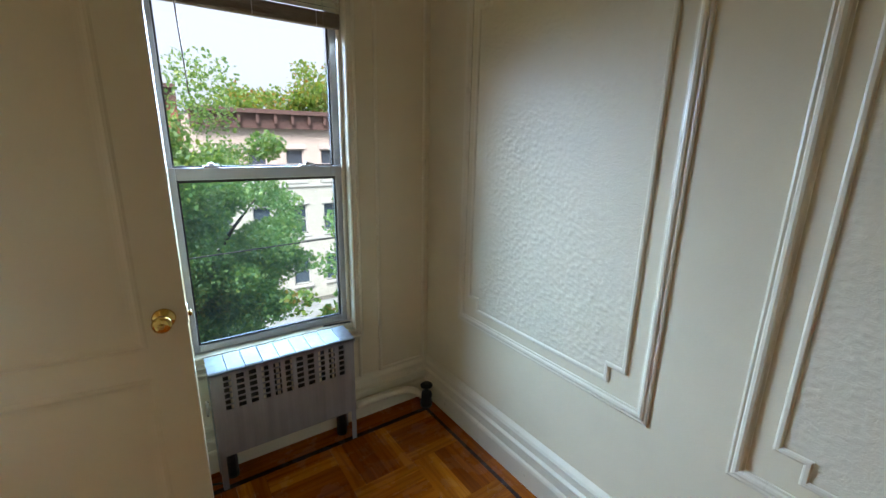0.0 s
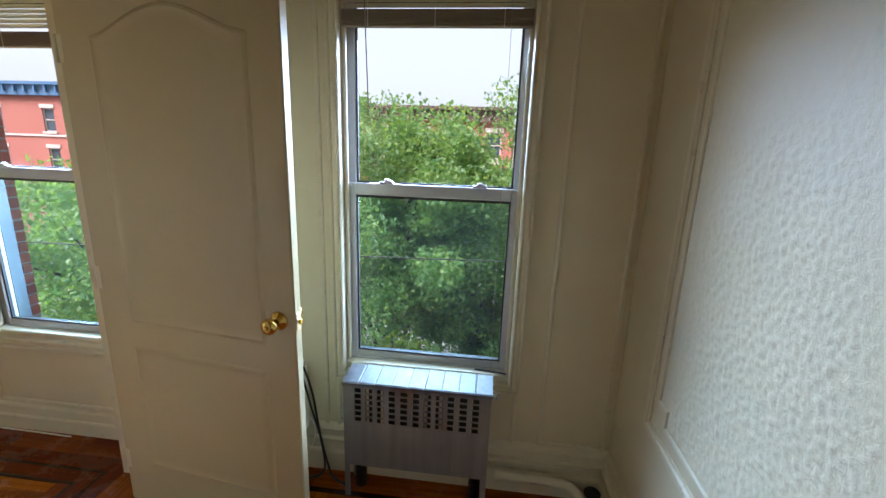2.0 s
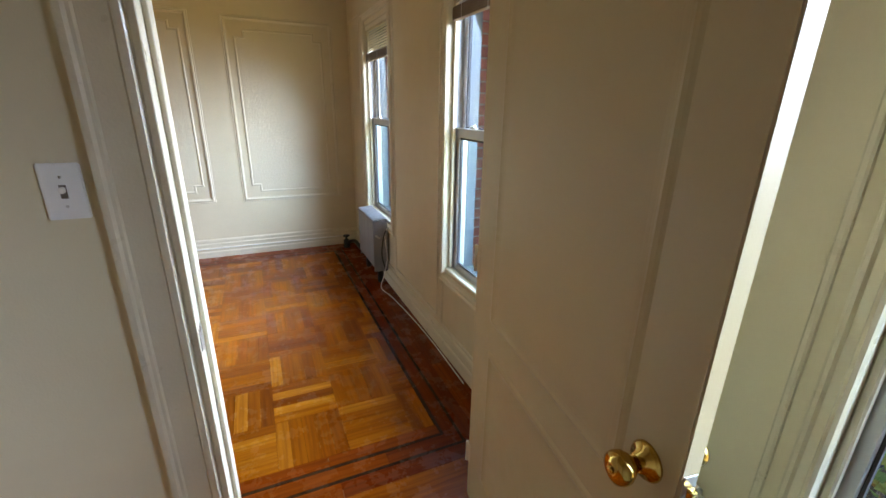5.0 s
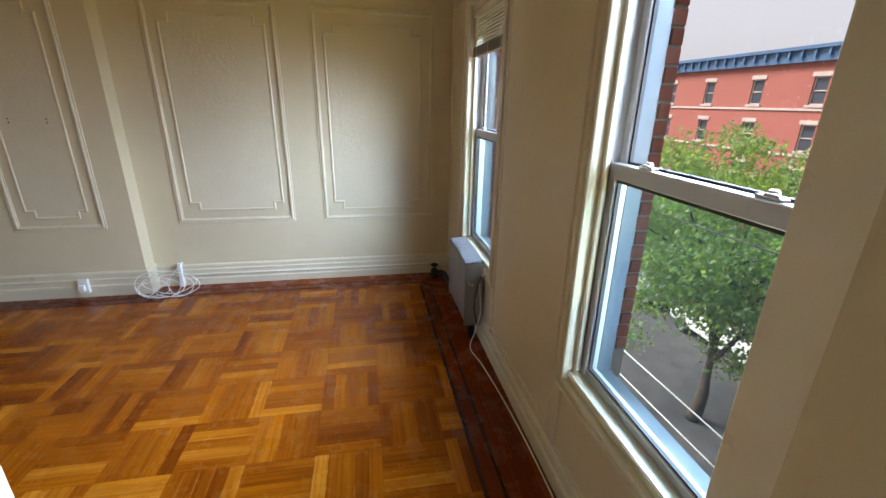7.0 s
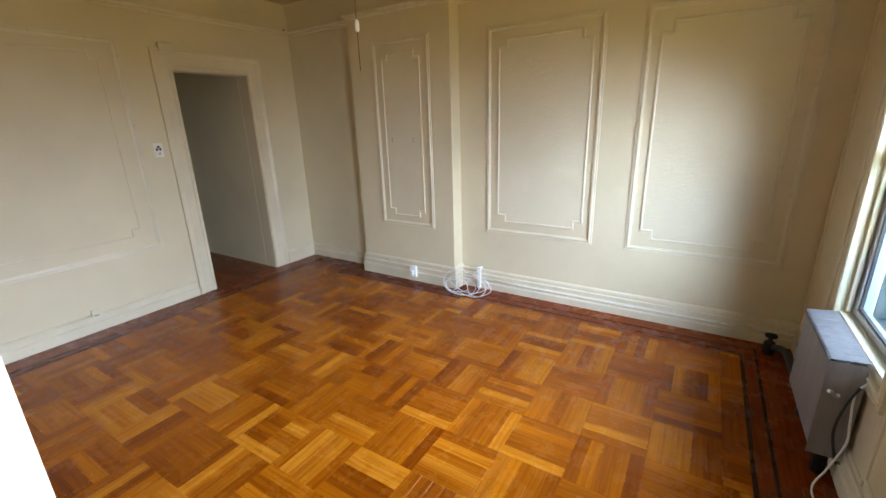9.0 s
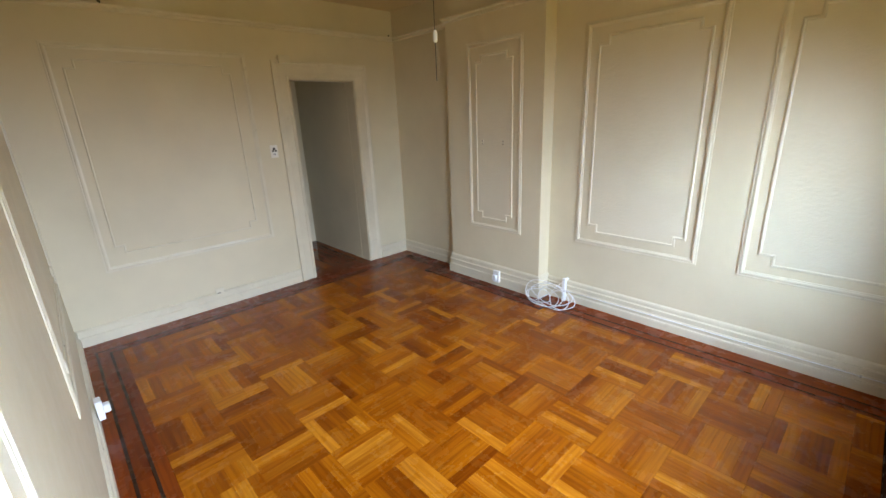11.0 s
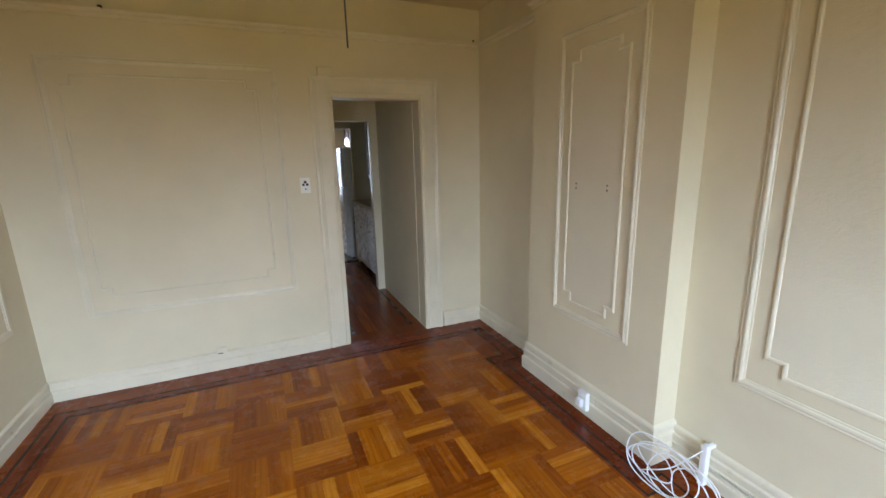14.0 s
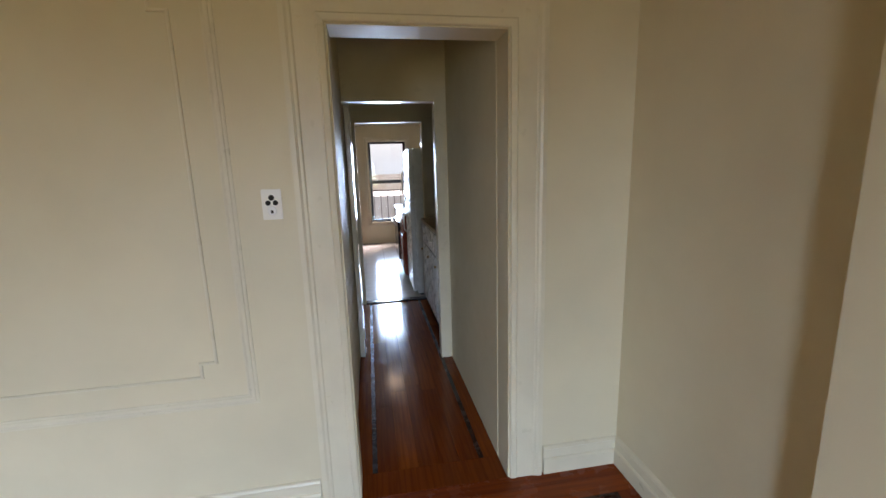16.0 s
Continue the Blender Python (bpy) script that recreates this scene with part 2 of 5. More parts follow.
brown_cornice = paint("dark brown cornice", (0.10, 0.06, 0.05), 0.6, 0.2, 0.1)
far_glass = paint("dark far window panes", (0.05, 0.07, 0.09), 0.08, 0.02)
asphalt = paint("asphalt", (0.055, 0.055, 0.058), 0.85, 0.5, 0.2)
concrete = paint("pavement concrete", (0.24, 0.235, 0.225), 0.85, 0.4, 0.12)
soil = paint("ground", (0.10, 0.09, 0.07), 0.95, 0.5, 0.2)
bark = paint("tree bark", (0.09, 0.065, 0.045), 0.9, 0.9, 0.2, 4)
roof_tar = paint("roof tar", (0.08, 0.08, 0.085), 0.9, 0.4, 0.2)
grey_siding = paint("grey rear wall", (0.72, 0.71, 0.68), 0.8, 0.3, 0.1)


def leaf_material(name, tones):
    n = Nodes(name)
    geo = n.tree.nodes.new("ShaderNodeNewGeometry")
    rnd = geo.outputs["Random Per Island"]
    col = n.ramp(rnd, *((k / (len(tones) - 1), c) for k, c in enumerate(tones)))
    big = n.noise(0.8, 3, geo.outputs["Position"])
    col = n.mix(n.ramp(big, (0.35, (0.0,)), (0.7, (0.55,))), col, n.mix(1.0, col, (0.72, 0.86, 0.90), "MULTIPLY"))
    out = n.tree.nodes["Material Output"]
    trans = n.add("BsdfTranslucent")
    n.link(n.mix(1.0, col, (1.5, 1.45, 0.7), "MULTIPLY"), trans.inputs[0])
    mixer = n.add("MixShader")
    mixer.inputs[0].default_value = 0.55
    n.set(Base_Color=col, Roughness=0.42)
    n.link(n.bsdf.outputs[0], mixer.inputs[1])
    n.link(trans.outputs[0], mixer.inputs[2])
    n.link(mixer.outputs[0], out.inputs[0])
    return n.mat


leaf_green = leaf_material("green leaves", [(0.10, 0.22, 0.08), (0.14, 0.28, 0.10), (0.10, 0.24, 0.12), (0.21, 0.34, 0.10), (0.13, 0.27, 0.13), (0.26, 0.37, 0.11)])
leaf_yellow = leaf_material("yellow-green leaves", [(0.12, 0.24, 0.05), (0.17, 0.28, 0.06), (0.09, 0.20, 0.05), (0.22, 0.30, 0.06), (0.30, 0.16, 0.05)])

# ---- mesh tools ----


def box(bm, lo, hi, bevel=0.0, seg=1):
    """Adds a box between two corners, with its edges rounded by bevel."""
    made = bmesh.ops.create_cube(bm, size=1.0)["verts"]
    for v in made:
        v.co = Vector([lo[k] + (v.co[k] + 0.5) * (hi[k] - lo[k]) for k in range(3)])
    if bevel:
        edges = list({e for v in made for e in v.link_edges})
        bmesh.ops.bevel(bm, geom=edges, offset=bevel, segments=seg, affect="EDGES", clamp_overlap=True)
    return bm


def tube(bm, points, radius, seg=10, closed=False, caps=True):
    """Adds a round tube along points; radius is one number or one for each point."""
    pts = [Vector(p) for p in points]
    radii = radius if isinstance(radius, (list, tuple)) else [radius] * len(pts)
    rings, side = [], None
    for k, p in enumerate(pts):
        a, b = pts[k - 1 if k or closed else 0], pts[(k + 1) % len(pts) if k + 1 < len(pts) or closed else k]
        way = (b - a).normalized()
        if side is None:
            side = way.orthogonal().normalized()
        side = (side - way * side.dot(way)).normalized()
        up = way.cross(side)
        rings.append([bm.verts.new(p + radii[k] * (math.cos(2 * math.pi * s / seg) * side + math.sin(2 * math.pi * s / seg) * up)) for s in range(seg)])
    for k in range(len(rings) - (0 if closed else 1)):
        a, b = rings[k], rings[(k + 1) % len(rings)]
        for s in range(seg):
            f = bm.faces.new((a[s], a[(s + 1) % seg], b[(s + 1) % seg], b[s]))
            f.smooth = True
    if caps and not closed:
        bm.faces.new(rings[0][::-1]), bm.faces.new(rings[-1])
    return bm


def lathe(bm, profile, m=Matrix(), seg=24):
    """Adds a turned shape: profile of (radius, height) about z, placed by m."""
    rings = [[bm.verts.new(m @ Vector((r * math.cos(2 * math.pi * s / seg), r * math.sin(2 * math.pi * s / seg), h))) for s in range(seg)] for r, h in profile]
    for a, b in zip(rings, rings[1:]):
        for s in range(seg):
            f = bm.faces.new((a[s], a[(s + 1) % seg], b[(s + 1) % seg], b[s]))
            f.smooth = True
    bm.faces.new(rings[0][::-1]), bm.faces.new(rings[-1])
    return bm


def smooth_curve(points, steps=8):
    """A Catmull-Rom line through points."""
    p = [Vector(q) for q in points]
    p = [2 * p[0] - p[1]] + p + [2 * p[-1] - p[-2]]
    out = []
    for k in range(1, len(p) - 2):
        for s in range(steps):
            t = s / steps
            out.append(0.5 * (2 * p[k] + (p[k + 1] - p[k - 1]) * t + (2 * p[k - 1] - 5 * p[k] + 4 * p[k + 1] - p[k + 2]) * t * t + (3 * p[k] - p[k - 1] - 3 * p[k + 1] + p[k + 2]) * t ** 3))
    return out + [p[-2]]


def mesh_of(name, bm, material):
    bmesh.ops.recalc_face_normals(bm, faces=bm.faces)
    me = bpy.data.meshes.new(name)
    bm.to_mesh(me)
    bm.free()
    me.materials.append(material)
    return me


def part(name, bm, material, parent, label=""):
    ob = new(name, mesh_of(name, bm, material))
    ob.parent = parent
    return tagged(ob, label)


def thing(name, label, category, m=Matrix(), group="", kind=""):
    ob = new(name)
    ob.empty_display_size = 0.1
    ob.matrix_world = m
    return tagged(ob, label, category, group, kind)


def solid(name, bm, material, label, category, kind="", m=Matrix()):
    """A thing of one mesh."""
    ob = new(name, mesh_of(name, bm, material))
    ob.matrix_world = m
    return tagged(ob, label, category, kind=kind)


def pieces(rect, holes):
    """Cuts the rectangle (u0, v0, u1, v1) round rectangular holes into plain rectangles."""
    us = sorted({rect[0], rect[2], *[h[0] for h in holes], *[h[2] for h in holes]})
    out = []
    for a, b in zip(us, us[1:]):
        vs, mid = rect[1], (a + b) / 2
        for h in sorted(h for h in holes if h[0] < mid < h[2]):
            if h[1] > vs:
                out.append((a, vs, b, h[1]))
            vs = h[3]
        if vs < rect[3]:
            out.append((a, vs, b, rect[3]))
    return out


def wall_x(bm, y0, y1, rect, holes=()):
    """A wall that runs along x between y0 and y1; rect and holes in (x, z)."""
    for u0, v0, u1, v1 in pieces(rect, holes):
        box(bm, (u0, y0, v0), (u1, y1, v1))
    return bm


def wall_y(bm, x0, x1, rect, holes=()):
    """A wall that runs along y between x0 and x1; rect and holes in (y, z)."""
    for u0, v0, u1, v1 in pieces(rect, holes):
        box(bm, (x0, u0, v0), (x1, u1, v1))
    return bm


BEAD = [(-0.5, 0.0), (-0.5, 0.45), (-0.36, 0.62), (-0.22, 0.5), (-0.12, 0.86), (0.06, 1.0), (0.24, 0.86), (0.34, 0.5), (0.5, 0.4), (0.5, 0.0)]
PLAIN = [(-0.5, 0.0), (-0.42, 0.7), (-0.2, 1.0), (0.2, 1.0), (0.42, 0.7), (0.5, 0.0)]


def sweep(bm, loop, to_world, width, height, profile=BEAD, closed=True):
    """Sweeps a moulding's profile along a 2D line with mitred corners; to_world(u, v, h) places it."""
    n = len(loop)
    pts = [Vector(p) for p in loop]
    rows = []
    for k in range(n):
        a = (pts[k] - pts[k - 1]).normalized() if k or closed else None
        b = (pts[(k + 1) % n] - pts[k]).normalized() if k + 1 < n or closed else None
        a, b = a or b, b or a
        na, nb = Vector((-a.y, a.x)), Vector((-b.y, b.x))
        mitre = (na + nb) / max(0.2, 1 + na.dot(nb))
        rows.append([bm.verts.new(to_world(*(pts[k] + mitre * (o * width)), h * height)) for o, h in profile])
    for k in range(n if closed else n - 1):
        r0, r1 = rows[k], rows[(k + 1) % n]
        for q in range(len(profile) - 1):
            bm.faces.new((r0[q], r0[q + 1], r1[q + 1], r1[q]))
    if not closed:
        bm.faces.new(rows[0]), bm.faces.new(rows[-1][::-1])
    return bm


def rect_loop(u0, v0, u1, v1):
    return [(u0, v0), (u1, v0), (u1, v1), (u0, v1)]


def notched_loop(u0, v0, u1, v1, a, b):
    """A rectangle whose four corners step in by a across and b up."""
    return [(u0 + a, v0), (u1 - a, v0), (u1 - a, v0 + b), (u1, v0 + b), (u1, v1 - b), (u1 - a, v1 - b), (u1 - a, v1), (u0 + a, v1), (u0 + a, v1 - b), (u0, v1 - b), (u0, v0 + b), (u0 + a, v0 + b)]


# ---- the setting ----
XW, XE_BIG, YS, YN, CEIL = -4.05, -0.735, -2.45, 2.245, 2.76
XP0, XP1, XE = -0.735, -0.525, 1.505
Y_BACK = -1.3
DOOR_Y0, DOOR_Y1 = 1.068, 2.045
HALL_X0, HALL_X1 = -3.478, -2.775
WIN_HALF, WIN_Z0, WIN_Z1 = 0.386, 0.55, 2.14

win_holes = [(x - WIN_HALF, WIN_Z0, x + WIN_HALF, WIN_Z1) for x in WIN_X]
solid("wall_north", wall_x(bmesh.new(), YN, 2.37, (XW - 0.25, -0.2, XE + 0.25, CEIL), win_holes), wall_paint, "cream painted plaster wall with three tall windows", "wall", "structure")
frame_holes = [(x - WIN_HALF + 0.012, WIN_Z0 + 0.004, x + WIN_HALF - 0.012, WIN_Z1 - 0.008) for x in WIN_X]
solid("trim_storm_frames", wall_x(bmesh.new(), 2.372, 2.43, (XW - 0.25, 0.05, XE + 0.25, 2.5), frame_holes), storm_paint, "blue-grey painted outer window frames", "window frame", "structure")
REVEAL = 0.665
outer_holes = [(x - REVEAL, 0.12, x + REVEAL, 2.36) for x in WIN_X]
facade = solid("wall_facade", wall_x(bmesh.new(), 2.435, 2.70, (-8.0, -8.2, 6.0, 6.0), outer_holes), mortar, "red brick outer leaf of the street front", "wall", "structure")
solid("wall_west", wall_y(bmesh.new(), XW - 0.2, XW, (YS - 0.2, -0.2, YN, CEIL)), wall_paint, "cream painted plaster wall with moulded panels", "wall", "structure")
solid("wall_south", wall_x(bmesh.new(), YS - 0.16, YS, (XW, -0.2, XP0, CEIL), [(HALL_X0, -0.3, HALL_X1, 2.03)]), wall_paint, "cream painted plaster wall with an open doorway", "wall", "structure")
solid("wall_partition", wall_y(bmesh.new(), XP0, XP1, (YS - 0.16, -0.2, YN, CEIL), [(DOOR_Y0, -0.3, DOOR_Y1, 2.05)]), wall_paint, "cream painted partition wall with a doorway", "wall", "structure")
solid("wall_east", wall_y(bmesh.new(), XE, XE + 0.2, (Y_BACK - 0.2, -0.2, YN, CEIL)), wall_paint, "cream painted plaster wall with moulded panels", "wall", "structure")
solid("wall_back", wall_x(bmesh.new(), Y_BACK - 0.16, Y_BACK, (XP1, -0.2, XE, CEIL)), wall_paint, "plain cream wall closing the small room", "wall", "structure")
CH_X, CH_Y0, CH_Y1 = -3.90, -1.44, -0.335
solid("chimney_breast", wall_y(bmesh.new(), XW, CH_X, (CH_Y0, -0.1, CH_Y1, CEIL)), wall_paint, "shallow cream plastered chimney breast", "wall", "structure")
solid("ceiling", box(bmesh.new(), (XW - 0.2, YS - 0.16, CEIL), (XE + 0.2, 2.37, CEIL + 0.2)), ceiling_paint, "flat cream painted plaster ceiling", "ceiling", "structure")
solid("subfloor", box(bmesh.new(), (XW - 0.1, YS - 0.1, -0.2), (XE + 0.1, YN + 0.05, -0.012)), walnut, "dark wooden subfloor under the parquet", "floor", "structure")

# ---- the passage and the kitchen behind the doorway ----
HY1, HY2, KY = -3.82, -5.35, -9.4
solid("wall_hall_east", wall_y(bmesh.new(), -2.74, -2.6, (HY2 - 0.1, -0.2, YS - 0.16, 2.5)), wall_paint, "cream painted passage wall", "wall", "structure")
solid("wall_hall_west", wall_y(bmesh.new(), -3.62, -3.475, (HY1, -0.2, YS - 0.16, 2.5)), wall_paint, "cream painted passage wall", "wall", "structure")
solid("wall_hall_frame", wall_x(bmesh.new(), HY1 - 0.1, HY1, (-4.2, -0.2, -2.74, 2.5), [(-3.39, -0.3, -2.74, 1.965)]), trim_paint, "painted timber door frame across the passage", "wall", "structure")
solid("wall_hall_recess", wall_y(bmesh.new(), -4.2, -4.05, (HY2, -0.2, HY1 - 0.1, 2.5)), wall_paint, "wall behind the built-in dresser", "wall", "structure")
solid("wall_kitchen_front", wall_x(bmesh.new(), HY2 - 0.1, HY2, (-4.5, -0.2, -1.6, 2.5), [(-3.49, -0.3, -2.785, 1.985)]), wall_paint, "cream wall with a cased opening to the kitchen", "wall", "structure")
solid("wall_kitchen_back", wall_x(bmesh.new(), KY - 0.16, KY, (-4.5, -0.2, -1.6, 2.5), [(-3.67, 0.43, -2.92, 2.05)]), wall_paint, "pale kitchen wall with a window", "wall", "structure")
solid("wall_kitchen_west", wall_y(bmesh.new(), -4.5, -4.35, (KY, -0.2, HY2 - 0.1, 2.5)), wall_paint, "pale kitchen wall", "wall", "structure")
solid("wall_kitchen_east", wall_y(bmesh.new(), -1.75, -1.6, (KY, -0.2, HY2 - 0.1, 2.5)), wall_paint, "pale kitchen wall", "wall", "structure")
solid("ceiling_hall", box(bmesh.new(), (-4.5, HY2 - 0.1, 2.5), (-1.6, YS - 0.16, 2.6)), ceiling_paint, "cream passage ceiling", "ceiling", "structure")
solid("ceiling_kitchen", box(bmesh.new(), (-4.5, KY - 0.16, 2.36), (-1.6, HY2 - 0.1, 2.6)), ceiling_paint, "white kitchen ceiling", "ceiling", "structure")
solid("subfloor_hall", box(bmesh.new(), (-4.4, HY2, -0.2), (-2.5, YS - 0.1, -0.012)), walnut, "dark subfloor of the passage", "floor", "structure")
solid("subfloor_kitchen", box(bmesh.new(), (-4.5, KY - 0.1, -0.2), (-1.6, HY2, -0.012)), mortar, "grout bed under the kitchen tiles", "floor", "structure")


# ---- mouldings and panels ----
def on_x(x, way):
    """Places (u, v, h) on a wall x = const that faces way."""
    return lambda u, v, h: (x + way * h, u, v)


def on_y(y, way):
    return lambda u, v, h: (u, y + way * h, v)


def plaster_sheet(bm, loop_box, to_world, amp, step=0.011, seed=0.0):
    """A sheet of rough plaster: a fine grid raised by knobbly noise, smooth at its rim."""
    u0, v0, u1, v1 = loop_box
    nu, nv = max(2, int((u1 - u0) / step)), max(2, int((v1 - v0) / step))
    grid = []
    for i in range(nu + 1):
        row = []
        for j in range(nv + 1):
            u, v = u0 + (u1 - u0) * i / nu, v0 + (v1 - v0) * j / nv
            q = Vector((u * 92 + seed, v * 104, seed))
            q += 1.1 * Vector((noise.noise(q * 0.6), noise.noise(q * 0.6 + Vector((5, 5, 5))), 0))
            a, b = noise.noise(q), noise.noise(q * 1.9 + Vector((9, 2, 4)))
            h = min(1.0, max(0.0, (a + 0.5 * b) * 8.0 - 1.3)) * 0.85 + 0.15 * b
            patch = min(1.0, max(0.06, 0.62 + 1.3 * noise.noise(Vector((u * 1.7 + seed, v * 1.7, 3.0)))))
            rim = min(1.0, min(i, nu - i, j, nv - j) / 3)
            row.append(bm.verts.new(to_world(u, v, 0.002 + amp * rim * patch * max(0.0, h))))
        grid.append(row)
    for i in range(nu):
        for j in range(nv):
            f = bm.faces.new((grid[i][j], grid[i + 1][j], grid[i + 1][j + 1], grid[i][j + 1]))
            f.smooth = True
    return bm


def wall_panel(outer, inner, notch, to_world, rough, seed, label):
    """A moulded wall panel: an outer frame, a notched inner bead and a plaster field."""
    p = thing("wall_panel", label, "wall panel", group="moulded wall panels", kind="structure")
    outer = (outer[0] + 0.018, outer[1] + 0.018, outer[2] - 0.018, outer[3] - 0.018)
    part("outer_moulding", sweep(bmesh.new(), rect_loop(*outer), to_world, 0.042, 0.014 if rough else 0.010), trim_paint, p)
    part("inner_moulding", sweep(bmesh.new(), notched_loop(*inner, *notch), to_world, 0.020 if rough else 0.013, 0.009 if rough else 0.007, PLAIN), trim_paint, p)
    if rough:
        a, b = notch
        u0, v0, u1, v1 = inner
        bm = bmesh.new()
        for k, bx in enumerate(((u0 + a, v0, u1 - a, v1), (u0, v0 + b, u0 + a, v1 - b), (u1 - a, v0 + b, u1, v1 - b))):
            plaster_sheet(bm, bx, to_world, rough, 0.0062 if rough > 0.003 else 0.009, seed)
        part("plaster_field", bm, plaster_paint, p, "rough textured plaster")
    return p


west, chim, east, south, north = on_x(XW, 1), on_x(CH_X, 1), on_x(XE, -1), on_y(YS, 1), on_y(YN, -1)
wall_panel((-1.165, 0.565, -0.54, 2.245), (-1.06, 0.665, -0.65, 2.13), (0.06, 0.055), chim, 0.0012, 1.0, "narrow cream moulded panel on the chimney breast")
wall_panel((-0.07, 0.555, 0.865, 2.25), (0.04, 0.665, 0.775, 2.145), (0.07, 0.06), west, 0.0020, 7.0, "tall cream moulded panel with rough plaster field")
wall_panel((1.115, 0.545, 2.09, 2.235), (1.215, 0.645, 1.975, 2.12), (0.075, 0.065), west, 0.0020, 13.0, "tall cream moulded panel with rough plaster field")
wall_panel((0.885, 0.60, 1.935, 2.25), (0.985, 0.69, 1.85, 2.13), (0.066, 0.06), east, 0.0040, 21.0, "cream moulded panel with coarse plaster field")
wall_panel((-0.37, 0.60, 0.64, 2.25), (-0.27, 0.69, 0.545, 2.13), (0.066, 0.06), east, 0.0040, 29.0, "cream moulded panel with coarse plaster field")
wall_panel((-2.385, 0.55, -1.03, 2.23), (-2.24, 0.685, -1.13, 2.12), (0.06, 0.06), south, 0.0, 33.0, "wide cream moulded panel with thin painted beads")
wall_panel((-2.22, 0.59, -0.26, 2.25), (-2.10, 0.71, -0.38, 2.13), (0.06, 0.06), on_x(XP0, -1), 0.0, 37.0, "wide cream moulded panel on the partition")


def moulding_run(name, line, to_world, profile, label, height=1.0, mat=None):
    """A baseboard or rail: its profile is (out, up) in metres, drawn along a plan line."""
    bm = bmesh.new()
    pts = [Vector(p) for p in line]
    rows = []
    for k, p in enumerate(pts):
        a = (p - pts[k - 1]).normalized() if k else None
        b = (pts[k + 1] - p).normalized() if k + 1 < len(pts) else None
        a, b = a or b, b or a
        na, nb = Vector((-a.y, a.x)), Vector((-b.y, b.x))
        mitre = (na + nb) / max(0.2, 1 + na.dot(nb))
        rows.append([bm.verts.new((p.x + mitre.x * o, p.y + mitre.y * o, z)) for o, z in profile])
    for r0, r1 in zip(rows, rows[1:]):
        for q in range(len(profile) - 1):
            bm.faces.new((r0[q], r0[q + 1], r1[q + 1], r1[q]))
    bm.faces.new(rows[0]), bm.faces.new(rows[-1][::-1])
    return solid(name, bm, mat or trim_paint, label, "moulding", "structure")


# the line runs so that the room lies on its left hand
BASE_TALL = [(0.0, 0.0), (0.045, 0.0), (0.045, 0.085), (0.040, 0.094), (0.030, 0.098), (0.030, 0.128), (0.036, 0.135), (0.036, 0.146), (0.022, 0.153), (0.022, 0.180), (0.027, 0.187), (0.020, 0.198), (0.006, 0.205), (0.0, 0.208)]
BASE_WEST = [(0.0, 0.0), (0.105, 0.0), (0.105, 0.055), (0.098, 0.066), (0.078, 0.07), (0.078, 0.092), (0.084, 0.098), (0.080, 0.108), (0.060, 0.112), (0.060, 0.136), (0.066, 0.142), (0.062, 0.152), (0.036, 0.158), (0.036, 0.182), (0.028, 0.193), (0.008, 0.200), (0.0, 0.203)]
BASE_LOW = [(0.0, 0.0), (0.022, 0.0), (0.022, 0.072), (0.017, 0.080), (0.012, 0.082), (0.012, 0.124), (0.016, 0.130), (0.010, 0.140), (0.0, 0.145)]
RAIL = [(0.0, 2.455), (0.012, 2.458), (0.020, 2.468), (0.020, 2.480), (0.034, 2.488), (0.038, 2.498), (0.0, 2.502)]
moulding_run("baseboard_west", [(XW, YN), (XW, CH_Y1)], None, [(o * 0.42, z * 0.9) for o, z in BASE_WEST], "deep stepped cream baseboard")
moulding_run("baseboard_chimney", [(XW, CH_Y1), (CH_X, CH_Y1), (CH_X, CH_Y0), (XW, CH_Y0)], None, [(o * 0.62, z) for o, z in BASE_TALL], "stepped cream baseboard round the chimney breast")
moulding_run("baseboard_alcove", [(XW, CH_Y0), (XW, YS), (-3.655, YS)], None, BASE_LOW, "plain cream baseboard")
moulding_run("baseboard_south", [(-2.60, YS), (XP0, YS), (XP0, 1.0)], None, BASE_LOW, "plain cream baseboard")
moulding_run("baseboard_north", [(-0.80, YN), (XW, YN)], None, BASE_LOW, "uneven cream baseboard below the windows")
moulding_run("baseboard_small_room", [(XE, Y_BACK), (XE, YN), (XP1, YN)], None, [(o, z * 1.13) for o, z in BASE_TALL], "stepped cream baseboard")
moulding_run("baseboard_partition", [(XP1, 1.0), (XP1, Y_BACK), (XE, Y_BACK)], None, BASE_TALL, "stepped cream baseboard")
moulding_run("picture_rail", [(XW, YN), (XW, CH_Y1), (CH_X, CH_Y1), (CH_X, CH_Y0), (XW, CH_Y0), (XW, YS), (XP0, YS), (XP0, YN), (XW + 0.01, YN)], None, RAIL, "thin cream picture rail below the ceiling")
moulding_run("picture_rail_small_room", [(XE, Y_BACK), (XE, YN), (XP1, YN), (XP1, Y_BACK), (XE - 0.01, Y_BACK)], None, RAIL, "thin cream picture rail below the ceiling")


def door_casing(name, to_world, u0, u1, top, width, label, depth=0.024):
    """Casing round an opening, in three boards with a raised outer back band."""
    prof = [(-0.46, 0.0), (-0.46, 0.4), (-0.43, 0.6), (-0.30, 0.72), (-0.26, 0.52), (0.22, 0.60), (0.26, 0.78), (0.32, 0.80), (0.38, 1.0), (0.5, 0.95), (0.5, 0.0)]
    w = width / 2
    line = [(u1 + w, 0.0), (u1 + w, top + w), (u0 - w, top + w), (u0 - w, 0.0)]
    bm = sweep(bmesh.new(), line, to_world, -width, depth, prof, closed=False)
    return solid(name, bm, trim_paint, label, "door frame", "structure")


